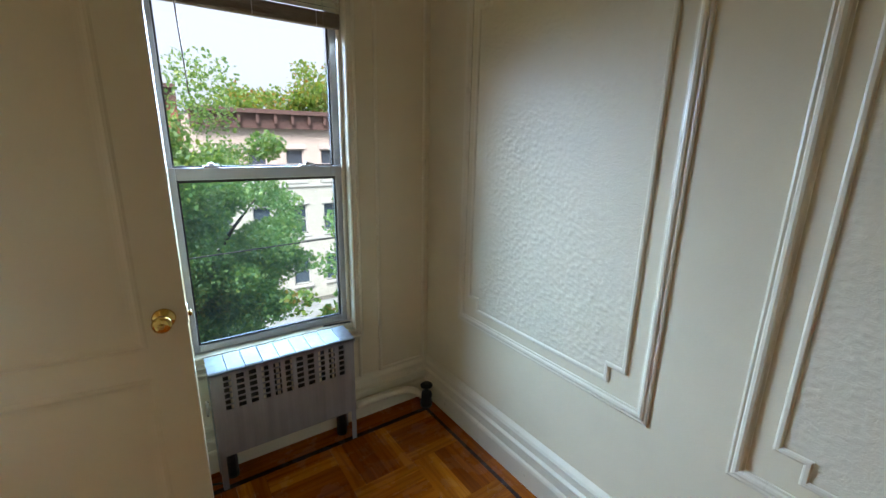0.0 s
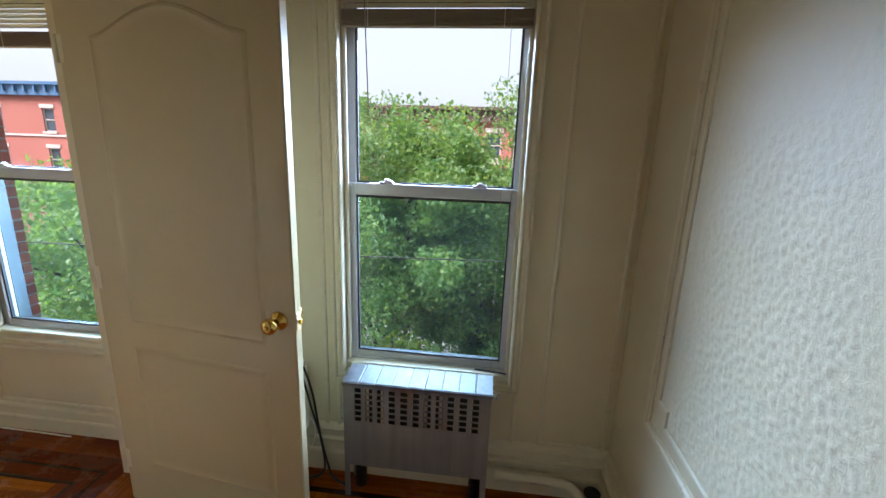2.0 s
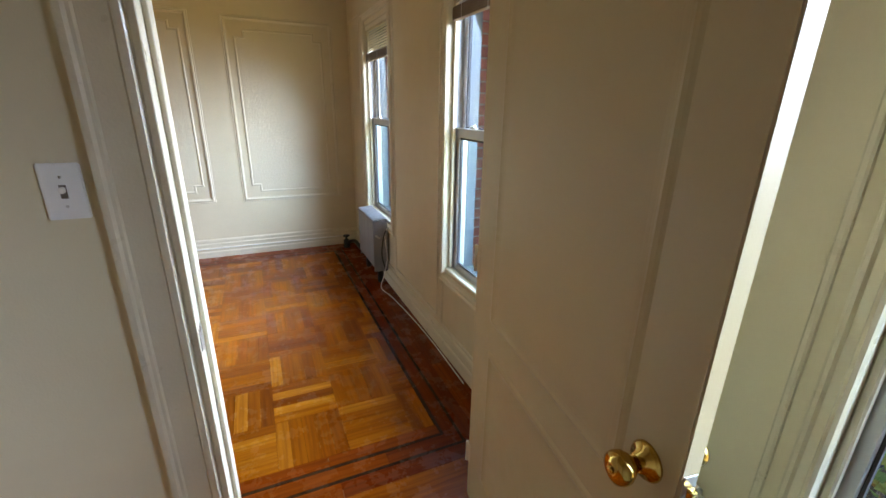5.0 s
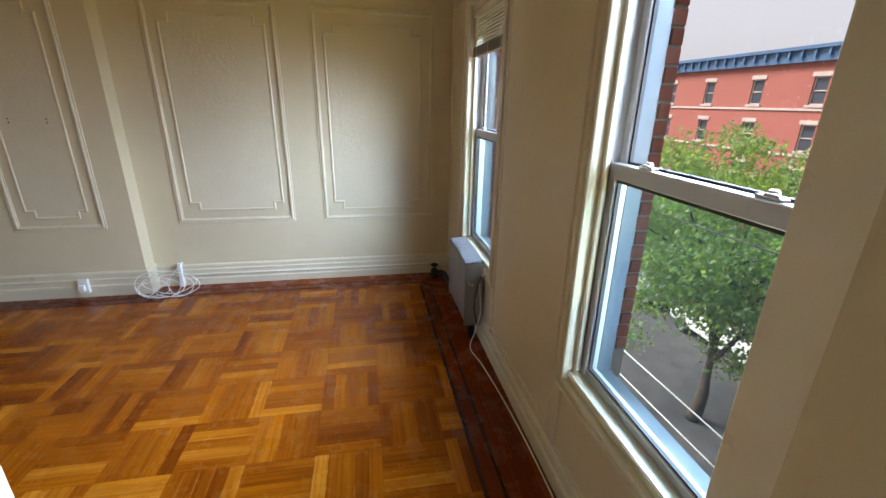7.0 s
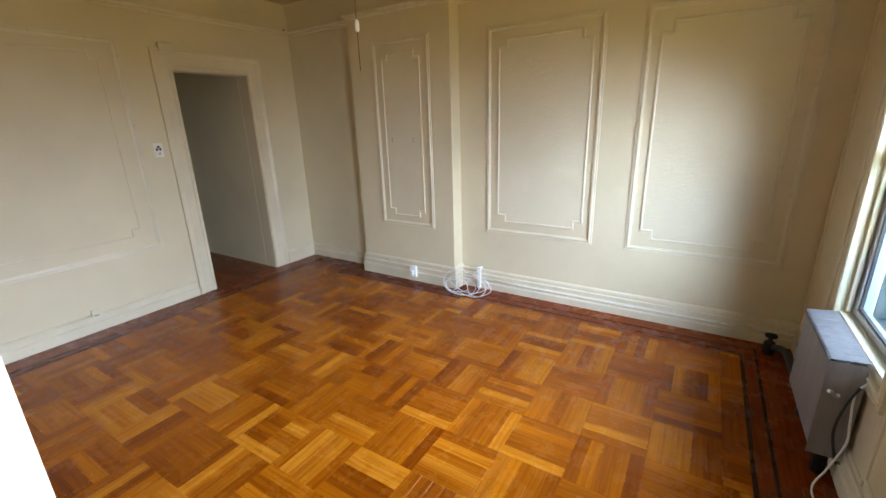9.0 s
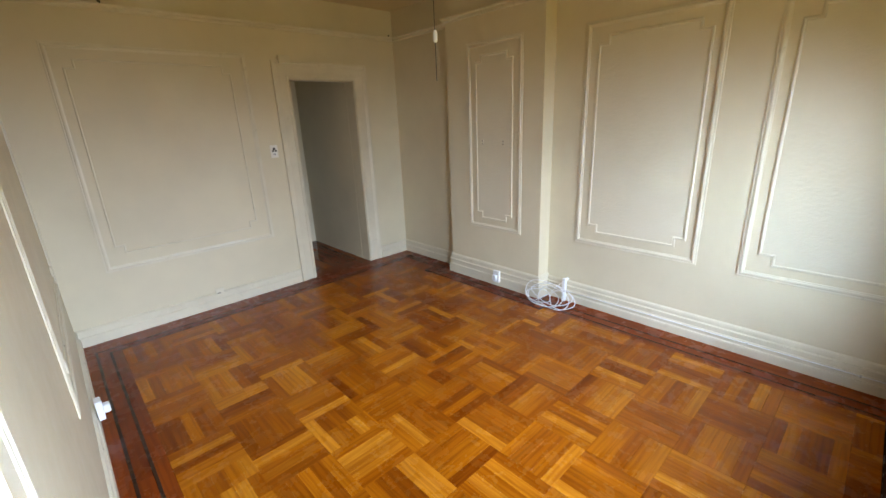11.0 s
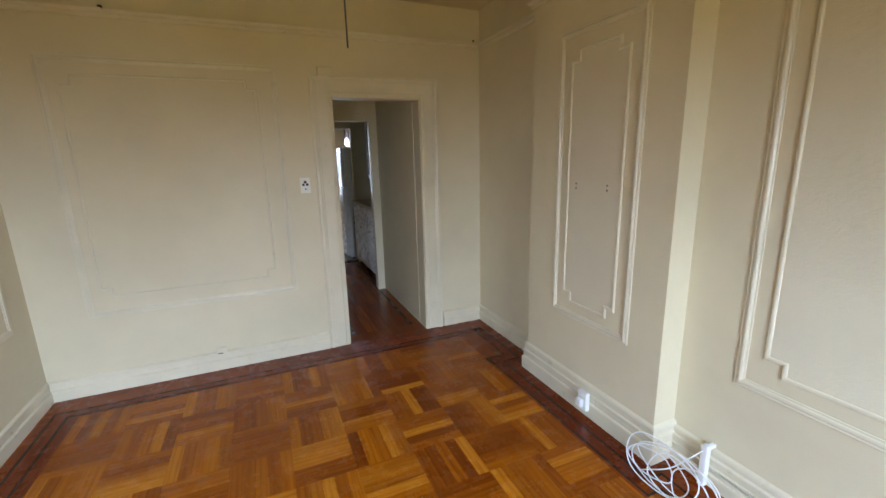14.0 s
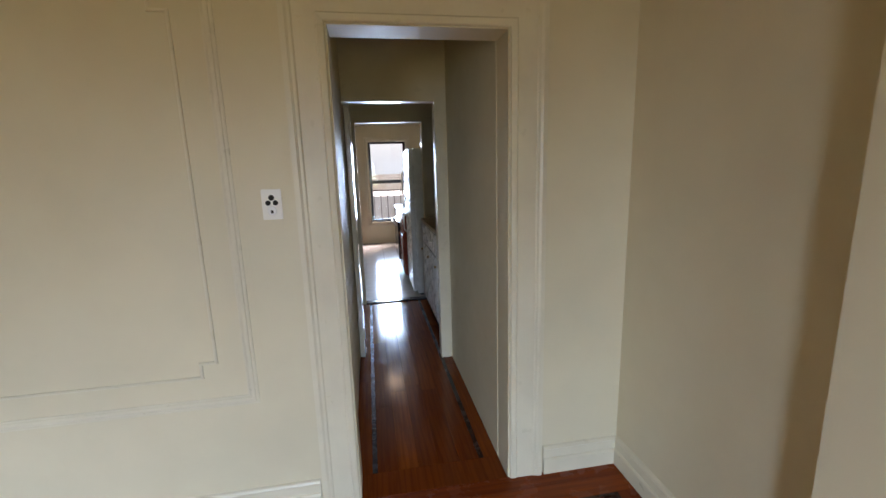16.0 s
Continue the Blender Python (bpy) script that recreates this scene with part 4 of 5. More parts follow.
part("lead", tube(bmesh.new(), smooth_curve([(-3.97, -0.12, 0.19), (-3.90, -0.13, 0.17), (-3.83, -0.18, 0.10), (-3.80, -0.30, 0.012)], 6), 0.0034, 6), cable_white, coil)

bm = tube(bmesh.new(), [(-4.009, YN - 0.1, 0.096), (-4.009, 1.2, 0.092), (-4.008, 0.4, 0.094), (-4.01, -0.1, 0.091)], 0.0038, 6)
o = solid("baseboard_cable", bm, cable_white, "thin painted cable clipped along the deep baseboard", "cable")
for y in (0.25, 0.62, 1.25, 1.8):
    part("clip", box(bmesh.new(), (-4.020, y - 0.005, 0.086), (-4.003, y + 0.005, 0.100), 0.002), steel, o)


def hook_plate(y, z):
    h = thing("hook_plate", "pair of small dark screw holes in the panel", "screw hole", pose(CH_X + 0.003, y, z, 0, 0, -90), "old hook marks")
    for dz in (-0.013, 0.013):
        part("hole", lathe(bmesh.new(), [(0.0065, 0), (0.0065, 0.001), (0.004, 0.0015)], Matrix.Translation((0, 0, dz)) @ Matrix.Rotation(radians(-90), 4, "X"), 12), old_hole, h)
    return h


hook_plate(-0.745, 1.385), hook_plate(-0.985, 1.385)

cord = thing("fan_pull_cord", "thin pull cord with a white bobbin, hanging from the ceiling", "pull cord", pose(-2.393, 0.034, 0))
part("cord", tube(bmesh.new(), [(0, 0, 2.76), (0.001, 0, 2.05), (0, 0, 1.80)], 0.0018, 6), black_cable, cord, "thin dark cord")
part("bobbin", lathe(bmesh.new(), [(0.005, 1.975), (0.011, 1.982), (0.012, 2.0), (0.012, 2.012), (0.008, 2.026), (0.003, 2.03)], Matrix(), 14), white_plastic, cord, "white plastic bobbin")
for x in (-1.43, -3.98):
    bm = tube(bmesh.new(), [(x, YS + 0.02, 2.50), (x, YS + 0.035, 2.512), (x + 0.015, YS + 0.045, 2.508)], 0.006, 6)
    solid("rail_hook", bm, black_iron, "small dark hook on the picture rail", "hook")

# convector box and cables behind the door
hb = thing("wall_router_box", "white plastic box with a vented top on the wall", "wall box", pose(0.0, YN, 0))
part("housing", box(bmesh.new(), (-0.16, -0.085, 0.21), (0.108, -0.012, 0.575), 0.018, 3), white_plastic, hb)
for k in range(9):
    part("vent_slot", box(bmesh.new(), (-0.02 + k * 0.012, -0.07, 0.574), (-0.015 + k * 0.012, -0.03, 0.5758)), dark_hole, hb)
part("mount", box(bmesh.new(), (-0.12, -0.013, 0.25), (0.08, 0.0, 0.53), 0.002), ivory_plastic, hb)
for k, pts in enumerate(([(0.085, -0.05, 0.55), (0.118, -0.075, 0.54), (0.150, -0.075, 0.42), (0.175, -0.07, 0.22), (0.21, -0.075, 0.06), (0.25, -0.10, 0.008), (0.34, -0.14, 0.008)],
                         [(0.06, -0.06, 0.565), (0.112, -0.085, 0.50), (0.145, -0.085, 0.36), (0.185, -0.085, 0.20), (0.20, -0.10, 0.04), (0.10, -0.13, 0.009), (-0.10, -0.16, 0.008)])):
    bm = tube(bmesh.new(), smooth_curve(pts, 8), 0.005, 8)
    ob = solid("black_cable", bm, black_cable, "black power cable trailing to the floor", "cable", m=pose(0.0, YN, 0))
bm = tube(bmesh.new(), smooth_curve([(0.09, -0.03, 0.30), (0.135, -0.035, 0.22), (0.11, -0.035, 0.10), (0.03, -0.04, 0.05)], 8), 0.003, 6)
solid("white_cable", bm, cable_white, "thin white cable hanging by the wall box", "cable", m=pose(0.0, YN, 0))
base_outlet(pose(-0.03, YN - 0.046, 0.095, 0, 0, 180), "white outlet box low on the wall behind the door", False)
bm = tube(bmesh.new(), smooth_curve([(-2.715, 2.22, 0.52), (-2.70, 2.19, 0.47), (-2.67, 2.19, 0.36), (-2.68, 2.20, 0.25), (-2.69, 2.17, 0.10), (-2.64, 2.13, 0.012), (-2.45, 2.16, 0.008), (-2.1, 2.19, 0.008), (-1.7, 2.205, 0.008), (-1.2, 2.20, 0.008)], 8), 0.004, 7)
solid("white_cable", bm, cable_white, "white cable running down beside the radiator and along the floor", "cable")
bm = tube(bmesh.new(), smooth_curve([(-2.706, 2.20, 0.50), (-2.69, 2.17, 0.42), (-2.70, 2.16, 0.28), (-2.695, 2.19, 0.14)], 8), 0.006, 7)
solid("black_cable", bm, black_cable, "black cable hanging behind the radiator cover", "cable")
bm = tube(bmesh.new(), smooth_curve([(0.88, 2.27, 0.569), (0.92, 2.262, 0.571), (0.97, 2.258, 0.570), (1.02, 2.25, 0.569)], 6), 0.004, 6)
solid("black_wire", bm, black_cable, "short black wire on the window sill", "wire")

# ---- kitchen and passage furniture ----
cherry = wood("red cherry cabinet", [(0.16, 0.022, 0.012), (0.22, 0.035, 0.016)], "y", rough=(0.2, 0.32))
counter_tan = paint("tan worktop", (0.42, 0.30, 0.18), 0.35, 0.1, 0.08)
stove_black = paint("black stove enamel", (0.015, 0.015, 0.017), 0.15, 0.03)


def cabinet(name, m, w, d, h, material, label, doors, drawers, foot=0.08):
    """A cupboard unit whose front faces local -y; x runs along its width."""
    c = thing(name, label, "cabinet", m)
    part("carcass", box(bmesh.new(), (0, -d, foot), (w, 0, h), 0.003), material, c)
    part("plinth", box(bmesh.new(), (0.01, -d + 0.05, 0), (w - 0.01, 0, foot)), stove_black, c)
    split = h - 0.22 if drawers else h - 0.02
    for k in range(doors):
        a, b4 = w * k / doors + 0.012, w * (k + 1) / doors - 0.012
        if drawers:
            f = part("drawer", box(bmesh.new(), (a, -d - 0.018, split + 0.01), (b4, -d, h - 0.02), 0.004), material, c)
            part("pull", lathe(bmesh.new(), [(0.006, 0), (0.012, 0.012), (0.012, 0.02), (0.006, 0.024)], Matrix.Translation(((a + b4) / 2, -d - 0.018, (split + h) / 2)) @ Matrix.Rotation(radians(90), 4, "X"), 12), white_plastic if drawers else brass, f)
        bm = box(bmesh.new(), (a, -d - 0.018, foot + 0.02), (b4, -d, split - 0.01), 0.004)
        sweep(bm, rect_loop(a + 0.05, foot + 0.07, b4 - 0.05, split - 0.06), lambda u, v, q: (u, -d - 0.018 - q, v), 0.025, 0.006, PLAIN)
        f = part("cabinet_door", bm, material, c)
        part("pull", lathe(bmesh.new(), [(0.006, 0), (0.012, 0.012), (0.012, 0.02), (0.006, 0.024)], Matrix.Translation((a + 0.03, -d - 0.018, split - 0.08)) @ Matrix.Rotation(radians(90), 4, "X"), 12), brass, f)
    return c


# built-in dresser in the passage, its front facing east
dr = cabinet("sideboard", pose(-4.04, HY1 - 0.11, 0, 0, 0, -90) @ pose(0, 0, 0, 0, 0, 180) @ pose(-1.38, 0, 0), 1.38, 0.57, 0.92, white_gloss, "white painted built-in dresser base with drawers", 3, True, 0.06)
bm = box(bmesh.new(), (-4.05, HY2 + 0.004, 0.922), (-3.445, HY1 - 0.106, 0.955), 0.004)
solid("dresser_worktop", bm, counter_tan, "tan wooden top of the built-in dresser", "worktop")
up = thing("dresser_cupboard", "white glazed upper cupboard of the built-in dresser", "cabinet", pose(0, 0, 0))
bm = bmesh.new()
box(bm, (-4.048, HY2 + 0.01, 1.25), (-4.03, HY1 - 0.11, 2.35))
box(bm, (-4.03, HY2 + 0.01, 1.25), (-3.72, HY2 + 0.03, 2.35))
box(bm, (-4.03, HY1 - 0.13, 0.957), (-3.72, HY1 - 0.11, 2.35))
box(bm, (-4.03, HY2 + 0.03, 1.25), (-3.72, HY1 - 0.13, 1.28))
box(bm, (-4.03, HY2 + 0.03, 2.32), (-3.72, HY1 - 0.13, 2.35))
for z in (1.6, 1.95):
    box(bm, (-4.03, HY2 + 0.03, z), (-3.76, HY1 - 0.13, z + 0.018))
part("cupboard_body", bm, white_gloss, up)
for k in range(2):
    y0, y1 = HY2 + 0.03 + k * 0.665, HY2 + 0.03 + (k + 1) * 0.665
    bm = bmesh.new()
    for a, b5, z0, z1 in ((y0, y0 + 0.05, 1.27, 2.33), (y1 - 0.05, y1, 1.27, 2.33), (y0 + 0.05, y1 - 0.05, 1.27, 1.33), (y0 + 0.05, y1 - 0.05, 2.27, 2.33), (y0 + 0.05, y1 - 0.05, 1.62, 1.64), (y0 + 0.05, y1 - 0.05, 1.96, 1.98)):
        box(bm, (-3.72, a, z0), (-3.70, b5, z1), 0.002)
    f = part("cupboard_door", bm, white_gloss, up)
    part("pane", box(bmesh.new(), (-3.712, y0 + 0.045, 1.325), (-3.708, y1 - 0.045, 2.275)), far_glass, f, "dark reflecting glass")

hd = thing("door_passage", "glossy cream flush door folded back against the wall", "door", pose(-2.765, -3.95, 0, 0, 0, -89))
part("door_leaf", box(bmesh.new(), (0, -0.018, 0.012), (0.74, 0.018, 1.95), 0.003, 2), door_gloss, hd)
for hz in (0.22, 1.0, 1.75):
    part("hinge", tube(bmesh.new(), [(-0.004, -0.022, hz - 0.045), (-0.004, -0.022, hz + 0.045)], 0.006, 10), trim_paint, hd)
fr = thing("fridge", "tall white fridge with two doors", "fridge", pose(-3.37, -5.52, 0, 0, 0, 0))
part("fridge_body", box(bmesh.new(), (-0.66, -0.66, 0.03), (-0.03, 0, 1.72), 0.008, 2), fridge_white, fr)
for z0, z1 in ((0.06, 1.12), (1.135, 1.72)):
    f = part("fridge_door", box(bmesh.new(), (-0.028, -0.655, z0), (0.02, -0.003, z1), 0.010, 2), fridge_white, fr)
    zz = (z1 - 0.42, z1 - 0.02) if z0 < 1 else (z0 + 0.02, z0 + 0.34)
    part("handle", tube(bmesh.new(), [(0.02, -0.58, zz[0]), (0.055, -0.58, zz[0] + 0.03), (0.055, -0.58, zz[1] - 0.03), (0.02, -0.58, zz[1])], 0.010, 8), fridge_white, f)
for x, y in ((-0.6, -0.6), (-0.08, -0.6), (-0.6, -0.06), (-0.08, -0.06)):
    part("foot", box(bmesh.new(), (x - 0.02, y - 0.02, 0), (x + 0.02, y + 0.02, 0.032)), stove_black, fr)
TOE = pose(-4.0, -6.22, 0, 0, 0, 90) @ pose(-0.58, 0, 0)
cabinet("base_cabinet", TOE, 0.58, 0.68, 0.89, cherry, "red cherry kitchen base cabinet", 1, True)
solid("worktop", box(bmesh.new(), (-4.0, -6.81, 0.892), (-3.29, -6.21, 0.93), 0.004), counter_white, "white laminate kitchen worktop on the cabinet", "worktop")
st = thing("stove", "black kitchen stove with a white hob", "stove", pose(-3.30, -6.82, 0))
part("oven_body", box(bmesh.new(), (-0.68, -0.74, 0.02), (-0.02, 0, 0.90), 0.005), stove_black, st)
dd = part("oven_door", box(bmesh.new(), (-0.018, -0.73, 0.18), (0.025, -0.01, 0.74), 0.006), stove_black, st)
part("handle", tube(bmesh.new(), [(0.028, -0.66, 0.68), (0.065, -0.66, 0.70), (0.065, -0.08, 0.70), (0.028, -0.08, 0.68)], 0.010, 8), steel, dd)
part("hob", box(bmesh.new(), (-0.69, -0.745, 0.902), (0.02, 0.002, 0.935), 0.006), white_gloss, st, "white enamel hob")
part("splash", box(bmesh.new(), (-0.69, -0.745, 0.937), (-0.63, 0.002, 1.10), 0.006), white_gloss, st)
for x in (-0.48, -0.18):
    for y in (-0.55, -0.18):
        part("burner_grate", lathe(bmesh.new(), [(0.09, 0), (0.095, 0.018), (0.04, 0.022)], Matrix.Translation((x, y, 0.936)), 14), black_iron, st)
cabinet("base_cabinet", pose(-1.76, -8.1, 0, 0, 0, -90) @ pose(0, 0, 0), 0.60, 0.88, 0.87, cherry, "red cherry kitchen base cabinet", 1, True)
solid("worktop", box(bmesh.new(), (-2.70, -8.72, 0.872), (-1.76, -8.09, 0.91), 0.004), counter_white, "white laminate kitchen worktop on the cabinet", "worktop")
wc = cabinet("wall_cabinet", pose(-4.34, -5.52, 1.76, 0, 0, 90) @ pose(-0.9, 0, 0), 0.9, 0.72, 0.55, cherry, "red cherry wall cabinet above the fridge", 2, False, 0.0)

# kitchen window
kw = thing("window_4", "black-framed double-hung kitchen window with pale casing", "window", pose(-3.295, KY, 0), kind="structure")
bm = sweep(bmesh.new(), rect_loop(-0.415, 0.39, 0.415, 2.09), lambda u, v, q: (u, q, v), 0.09, 0.022, BEAD)
part("window_casing", bm, trim_paint, kw)
for nm, y, z0, z1 in (("lower_sash", -0.05, 0.435, 1.26), ("upper_sash", -0.085, 1.23, 2.045)):
    bm = bmesh.new()
    for a, b6, c0, c1 in ((-0.372, -0.325, z0, z1), (0.325, 0.372, z0, z1), (-0.325, 0.325, z0, z0 + 0.055), (-0.325, 0.325, z1 - 0.04, z1)):
        box(bm, (a, y - 0.03, c0), (b6, y, c1), 0.003)
    s = part(nm, bm, stove_black, kw, "black window sash")
    g = part("pane", box(bmesh.new(), (-0.327, y - 0.018, z0 + 0.05), (0.327, y - 0.014, z1 - 0.038)), glass, s)
    g.visible_shadow = False
fe = thing("fire_escape_railing", "grey metal fire escape railing outside the kitchen window", "railing", pose(-3.3, KY - 0.95, 0))
part("top_rail", box(bmesh.new(), (-1.2, -0.02, 1.02), (1.2, 0.02, 1.05)), black_iron, fe)
part("bottom_rail", box(bmesh.new(), (-1.2, -0.02, 0.12), (1.2, 0.02, 0.15)), black_iron, fe)
for k in range(17):
    part("baluster", box(bmesh.new(), (-1.2 + k * 0.15 - 0.007, -0.007, 0.14), (-1.2 + k * 0.15 + 0.007, 0.007, 1.03)), black_iron, fe)
part("platform", box(bmesh.new(), (-1.25, -0.05, -0.06), (1.25, 0.78, -0.02)), black_iron, fe)
rb = thing("rear_building", "pale rear building across the yard", "building", pose(-3, KY - 11, -9))
part("wall", box(bmesh.new(), (-9, -6, 0), (9, 0, 9.3)), grey_siding, rb)
for i in range(4):
    for j in range(2):
        wv = part("window", box(bmesh.new(), (-5.2 + i * 3.1, -0.02, 1.5 + j * 3.2), (-4.1 + i * 3.1, 0.05, 3.2 + j * 3.2)), far_glass, rb)
        part("sill", box(bmesh.new(), (-5.3 + i * 3.1, 0.0, 1.38 + j * 3.2), (-4.0 + i * 3.1, 0.12, 1.5 + j * 3.2)), limestone, wv)

lamp = thing("kitchen_ceiling_lamp", "round glass ceiling lamp, lit", "ceiling lamp", pose(-3.15, -7.9, 2.36))
glow = Nodes("lit lamp glass")
glow.set(Base_Color=(0.9, 0.85, 0.75), Emission_Color=(1.0, 0.86, 0.62), Emission_Strength=4.0)
part("shade", lathe(bmesh.new(), [(0.02, -0.10), (0.09, -0.085), (0.14, -0.045), (0.15, -0.01), (0.15, 0.0)], Matrix(), 24), glow.mat, lamp)
hl = thing("passage_ceiling_lamp", "unlit glass globe ceiling lamp in the passage", "ceiling lamp", pose(-2.86, -3.2, 2.5))
part("canopy", lathe(bmesh.new(), [(0.055, 0.0), (0.055, -0.02), (0.045, -0.06), (0.045, -0.08)], Matrix(), 20), black_iron, hl, "dark metal canopy")
part("globe", lathe(bmesh.new(), [(0.045, -0.08), (0.085, -0.11), (0.10, -0.17), (0.085, -0.23), (0.04, -0.26), (0.01, -0.265)], Matrix(), 24), white_gloss, hl, "white glass globe")

# ---- outdoors ----
GZ = -8.2
solid("ground", box(bmesh.new(), (-900, -900, GZ - 1), (900, 900, GZ)), soil, "open ground around the houses", "ground", "structure")
solid("road", box(bmesh.new(), (-120, 8.2, GZ + 0.001), (120, 17.5, GZ + 0.02)), asphalt, "grey asphalt street", "road", "structure")
for y0, y1 in ((2.71, 8.2), (17.5, 24.0)):
    solid("pavement", box(bmesh.new(), (-120, y0, GZ + 0.001), (120, y1, GZ + 0.15), 0.02), concrete, "concrete pavement with a raised kerb", "pavement", "structure")


def far_house(m, w, d, h, material, corn, bays, storeys, label):
    """A row house with a cornice and real window recesses. Its street front faces local -y."""
    b = thing("row_house", label, "building", m, "houses across the street")
    holes = []
    fh = (h - 1.4) / storeys
    for i in range(bays):
        for j in range(storeys):
            cx = -w / 2 + (i + 0.5) * w / bays
            z0 = 1.0 + j * fh
            holes.append((cx - 0.5, z0, cx + 0.5, z0 + 1.75))
    bm = wall_x(bmesh.new(), 0, 0.4, (-w / 2, 0, w / 2, h), holes)
    box(bm, (-w / 2, 0.41, 0), (w / 2, d, h - 0.1))
    part("wall", bm, material, b)
    bm = bmesh.new()
    box(bm, (-w / 2, -0.55, h), (w / 2, 0.4, h + 0.22))
    box(bm, (-w / 2, -0.30, h - 0.75), (w / 2, -0.005, h))
    for k in range(int(w / 0.9)):
        box(bm, (-w / 2 + 0.3 + k * 0.9, -0.48, h - 0.5), (-w / 2 + 0.45 + k * 0.9, -0.30, h))
    part("cornice", bm, corn, b)
    part("roof", box(bmesh.new(), (-w / 2, 0.42, h - 0.08), (w / 2, d, h + 0.05)), roof_tar, b)
    for u0, z0, u1, z1 in holes:
        wv = part("window", box(bmesh.new(), (u0, 0.16, z0), (u1, 0.2, z1)), far_glass, b)
        part("window_sill", box(bmesh.new(), (u0 - 0.12, -0.12, z0 - 0.16), (u1 + 0.12, 0.15, z0)), limestone, wv)
        part("lintel", box(bmesh.new(), (u0 - 0.12, -0.06, z1), (u1 + 0.12, 0.15, z1 + 0.28)), limestone, wv)
        bm = bmesh.new()
        for a, c, e, f in ((u0, u0 + 0.07, z0, z1), (u1 - 0.07, u1, z0, z1), (u0, u1, z0, z0 + 0.08), (u0, u1, z1 - 0.08, z1), (u0, u1, (z0 + z1) / 2 - 0.03, (z0 + z1) / 2 + 0.04)):
            box(bm, (a, 0.10, e), (c, 0.165, f))
        part("frame", bm, limestone, wv)
    for j in range(1, storeys):
        part("string_course", box(bmesh.new(), (-w / 2, -0.08, 0.62 + j * fh), (w / 2, -0.002, 0.78 + j * fh)), limestone, b)
    return b


far_house(pose(-33.5, 30.5, GZ), 23, 10, 13.4, far_red_brick, blue_cornice, 5, 4, "four-storey red brick row house with a blue cornice")
far_house(pose(-15.0, 30.0, GZ), 14, 10, 12.5, far_red_brick, brown_cornice, 5, 4, "four-storey red brick row house with a brown cornice")
far_house(pose(-2.9, 30.2, GZ), 10, 10, 12.3, far_red_brick, brown_cornice, 4, 4, "four-storey red brick row house with a brown cornice")
far_house(pose(8.2, 25.0, GZ), 12, 12, 10.9, far_tan_brick, brown_cornice, 6, 3, "three-storey pale tan brick house with a brown cornice")
far_house(pose(21.5, 27.0, GZ), 14, 10, 11.2, far_red_brick, brown_cornice, 5, 3, "three-storey red brick row house")


def car(m, color, label):
    c = thing("parked_car", label, "car", m, "parked cars")
    bm = bmesh.new()
    side = [(-2.2, 0.35), (-2.25, 0.75), (-1.45, 0.92), (-0.75, 1.42), (0.75, 1.45), (1.5, 0.98), (2.15, 0.85), (2.2, 0.35)]
    rows = [[bm.verts.new((x, s * (0.86 if z < 1.0 else 0.66), z)) for x, z in side] for s in (-1, 1)]
    for k in range(len(side)):
        q = (k + 1) % len(side)
        bm.faces.new((rows[0][k], rows[0][q], rows[1][q], rows[1][k]))
    bm.faces.new(rows[0]), bm.faces.new(rows[1])
    bmesh.ops.bevel(bm, geom=bm.edges[:], offset=0.06, segments=2, affect="EDGES", clamp_overlap=True)
    part("body", bm, color, c)
    bm = bmesh.new()
    for s in (-1, 1):
        box(bm, (-0.9, s * 0.74 - 0.02, 1.0), (0.95, s * 0.74 + 0.02, 1.32))
    box(bm, (-1.2, -0.6, 1.02), (-1.14, 0.6, 1.3))
    box(bm, (1.2, -0.6, 1.06), (1.26, 0.6, 1.3))
    part("window", bm, far_glass, c)
    for x in (-1.35, 1.35):
        for s in (-1, 1):
            wh = part("wheel", tube(bmesh.new(), [(x, s * 0.72, 0.33), (x, s * 0.9, 0.33)], 0.33, 18), dark_gasket, c)
            part("rim", tube(bmesh.new(), [(x, s * 0.9, 0.33), (x, s * 0.91, 0.33)], 0.2, 14), steel, wh)
    return c


car_white = paint("white car paint", (0.7, 0.7, 0.7), 0.15, 0.0, 0.02)
car_blue = paint("dark blue car paint", (0.02, 0.04, 0.09), 0.12, 0.0, 0.02)
car_grey = paint("grey car paint", (0.22, 0.23, 0.24), 0.15, 0.0, 0.02)
for x, cmat, lab in ((-19, car_grey, "grey"), (-13.6, car_white, "white"), (-8.4, car_white, "white"), (-2.8, car_blue, "dark blue"), (3.0, car_blue, "dark blue"), (8.6, car_white, "white")):
    car(pose(x, 16.3, GZ + 0.02), cmat, f"{lab} parked car at the kerb")


def leaf_cloud(rng, clumps, per, size):
    """Leaf blades scattered in clumps: arrays of vertices and quads."""
    verts, faces = [], []
    for (cx, cy, cz, r) in clumps:
        v = rng.normal(size=(per, 3))
        v /= np.linalg.norm(v, axis=1)[:, None] + 1e-9
        c = np.array([cx, cy, cz]) + v * (r * rng.random(per)[:, None] ** 0.45) * (1, 1, 0.75)
        a = rng.normal(size=(per, 3))
        a[:, 2] -= 0.35
        a /= np.linalg.norm(a, axis=1)[:, None]
        b = np.cross(a, rng.normal(size=(per, 3)))
        b /= np.linalg.norm(b, axis=1)[:, None] + 1e-9
        s = size * (0.6 + 0.8 * rng.random(per))[:, None]
        n = len(verts) and sum(len(q) for q in verts)
        quad = np.stack([c - a * s * 0.5, c + b * s * 0.36, c + a * s * 0.6 + np.cross(a, b) * s * 0.15, c - b * s * 0.36], 1).reshape(-1, 3)
        verts.append(quad)
        faces.append(n + np.arange(per * 4).reshape(-1, 4))
    return np.concatenate(verts), np.concatenate(faces)


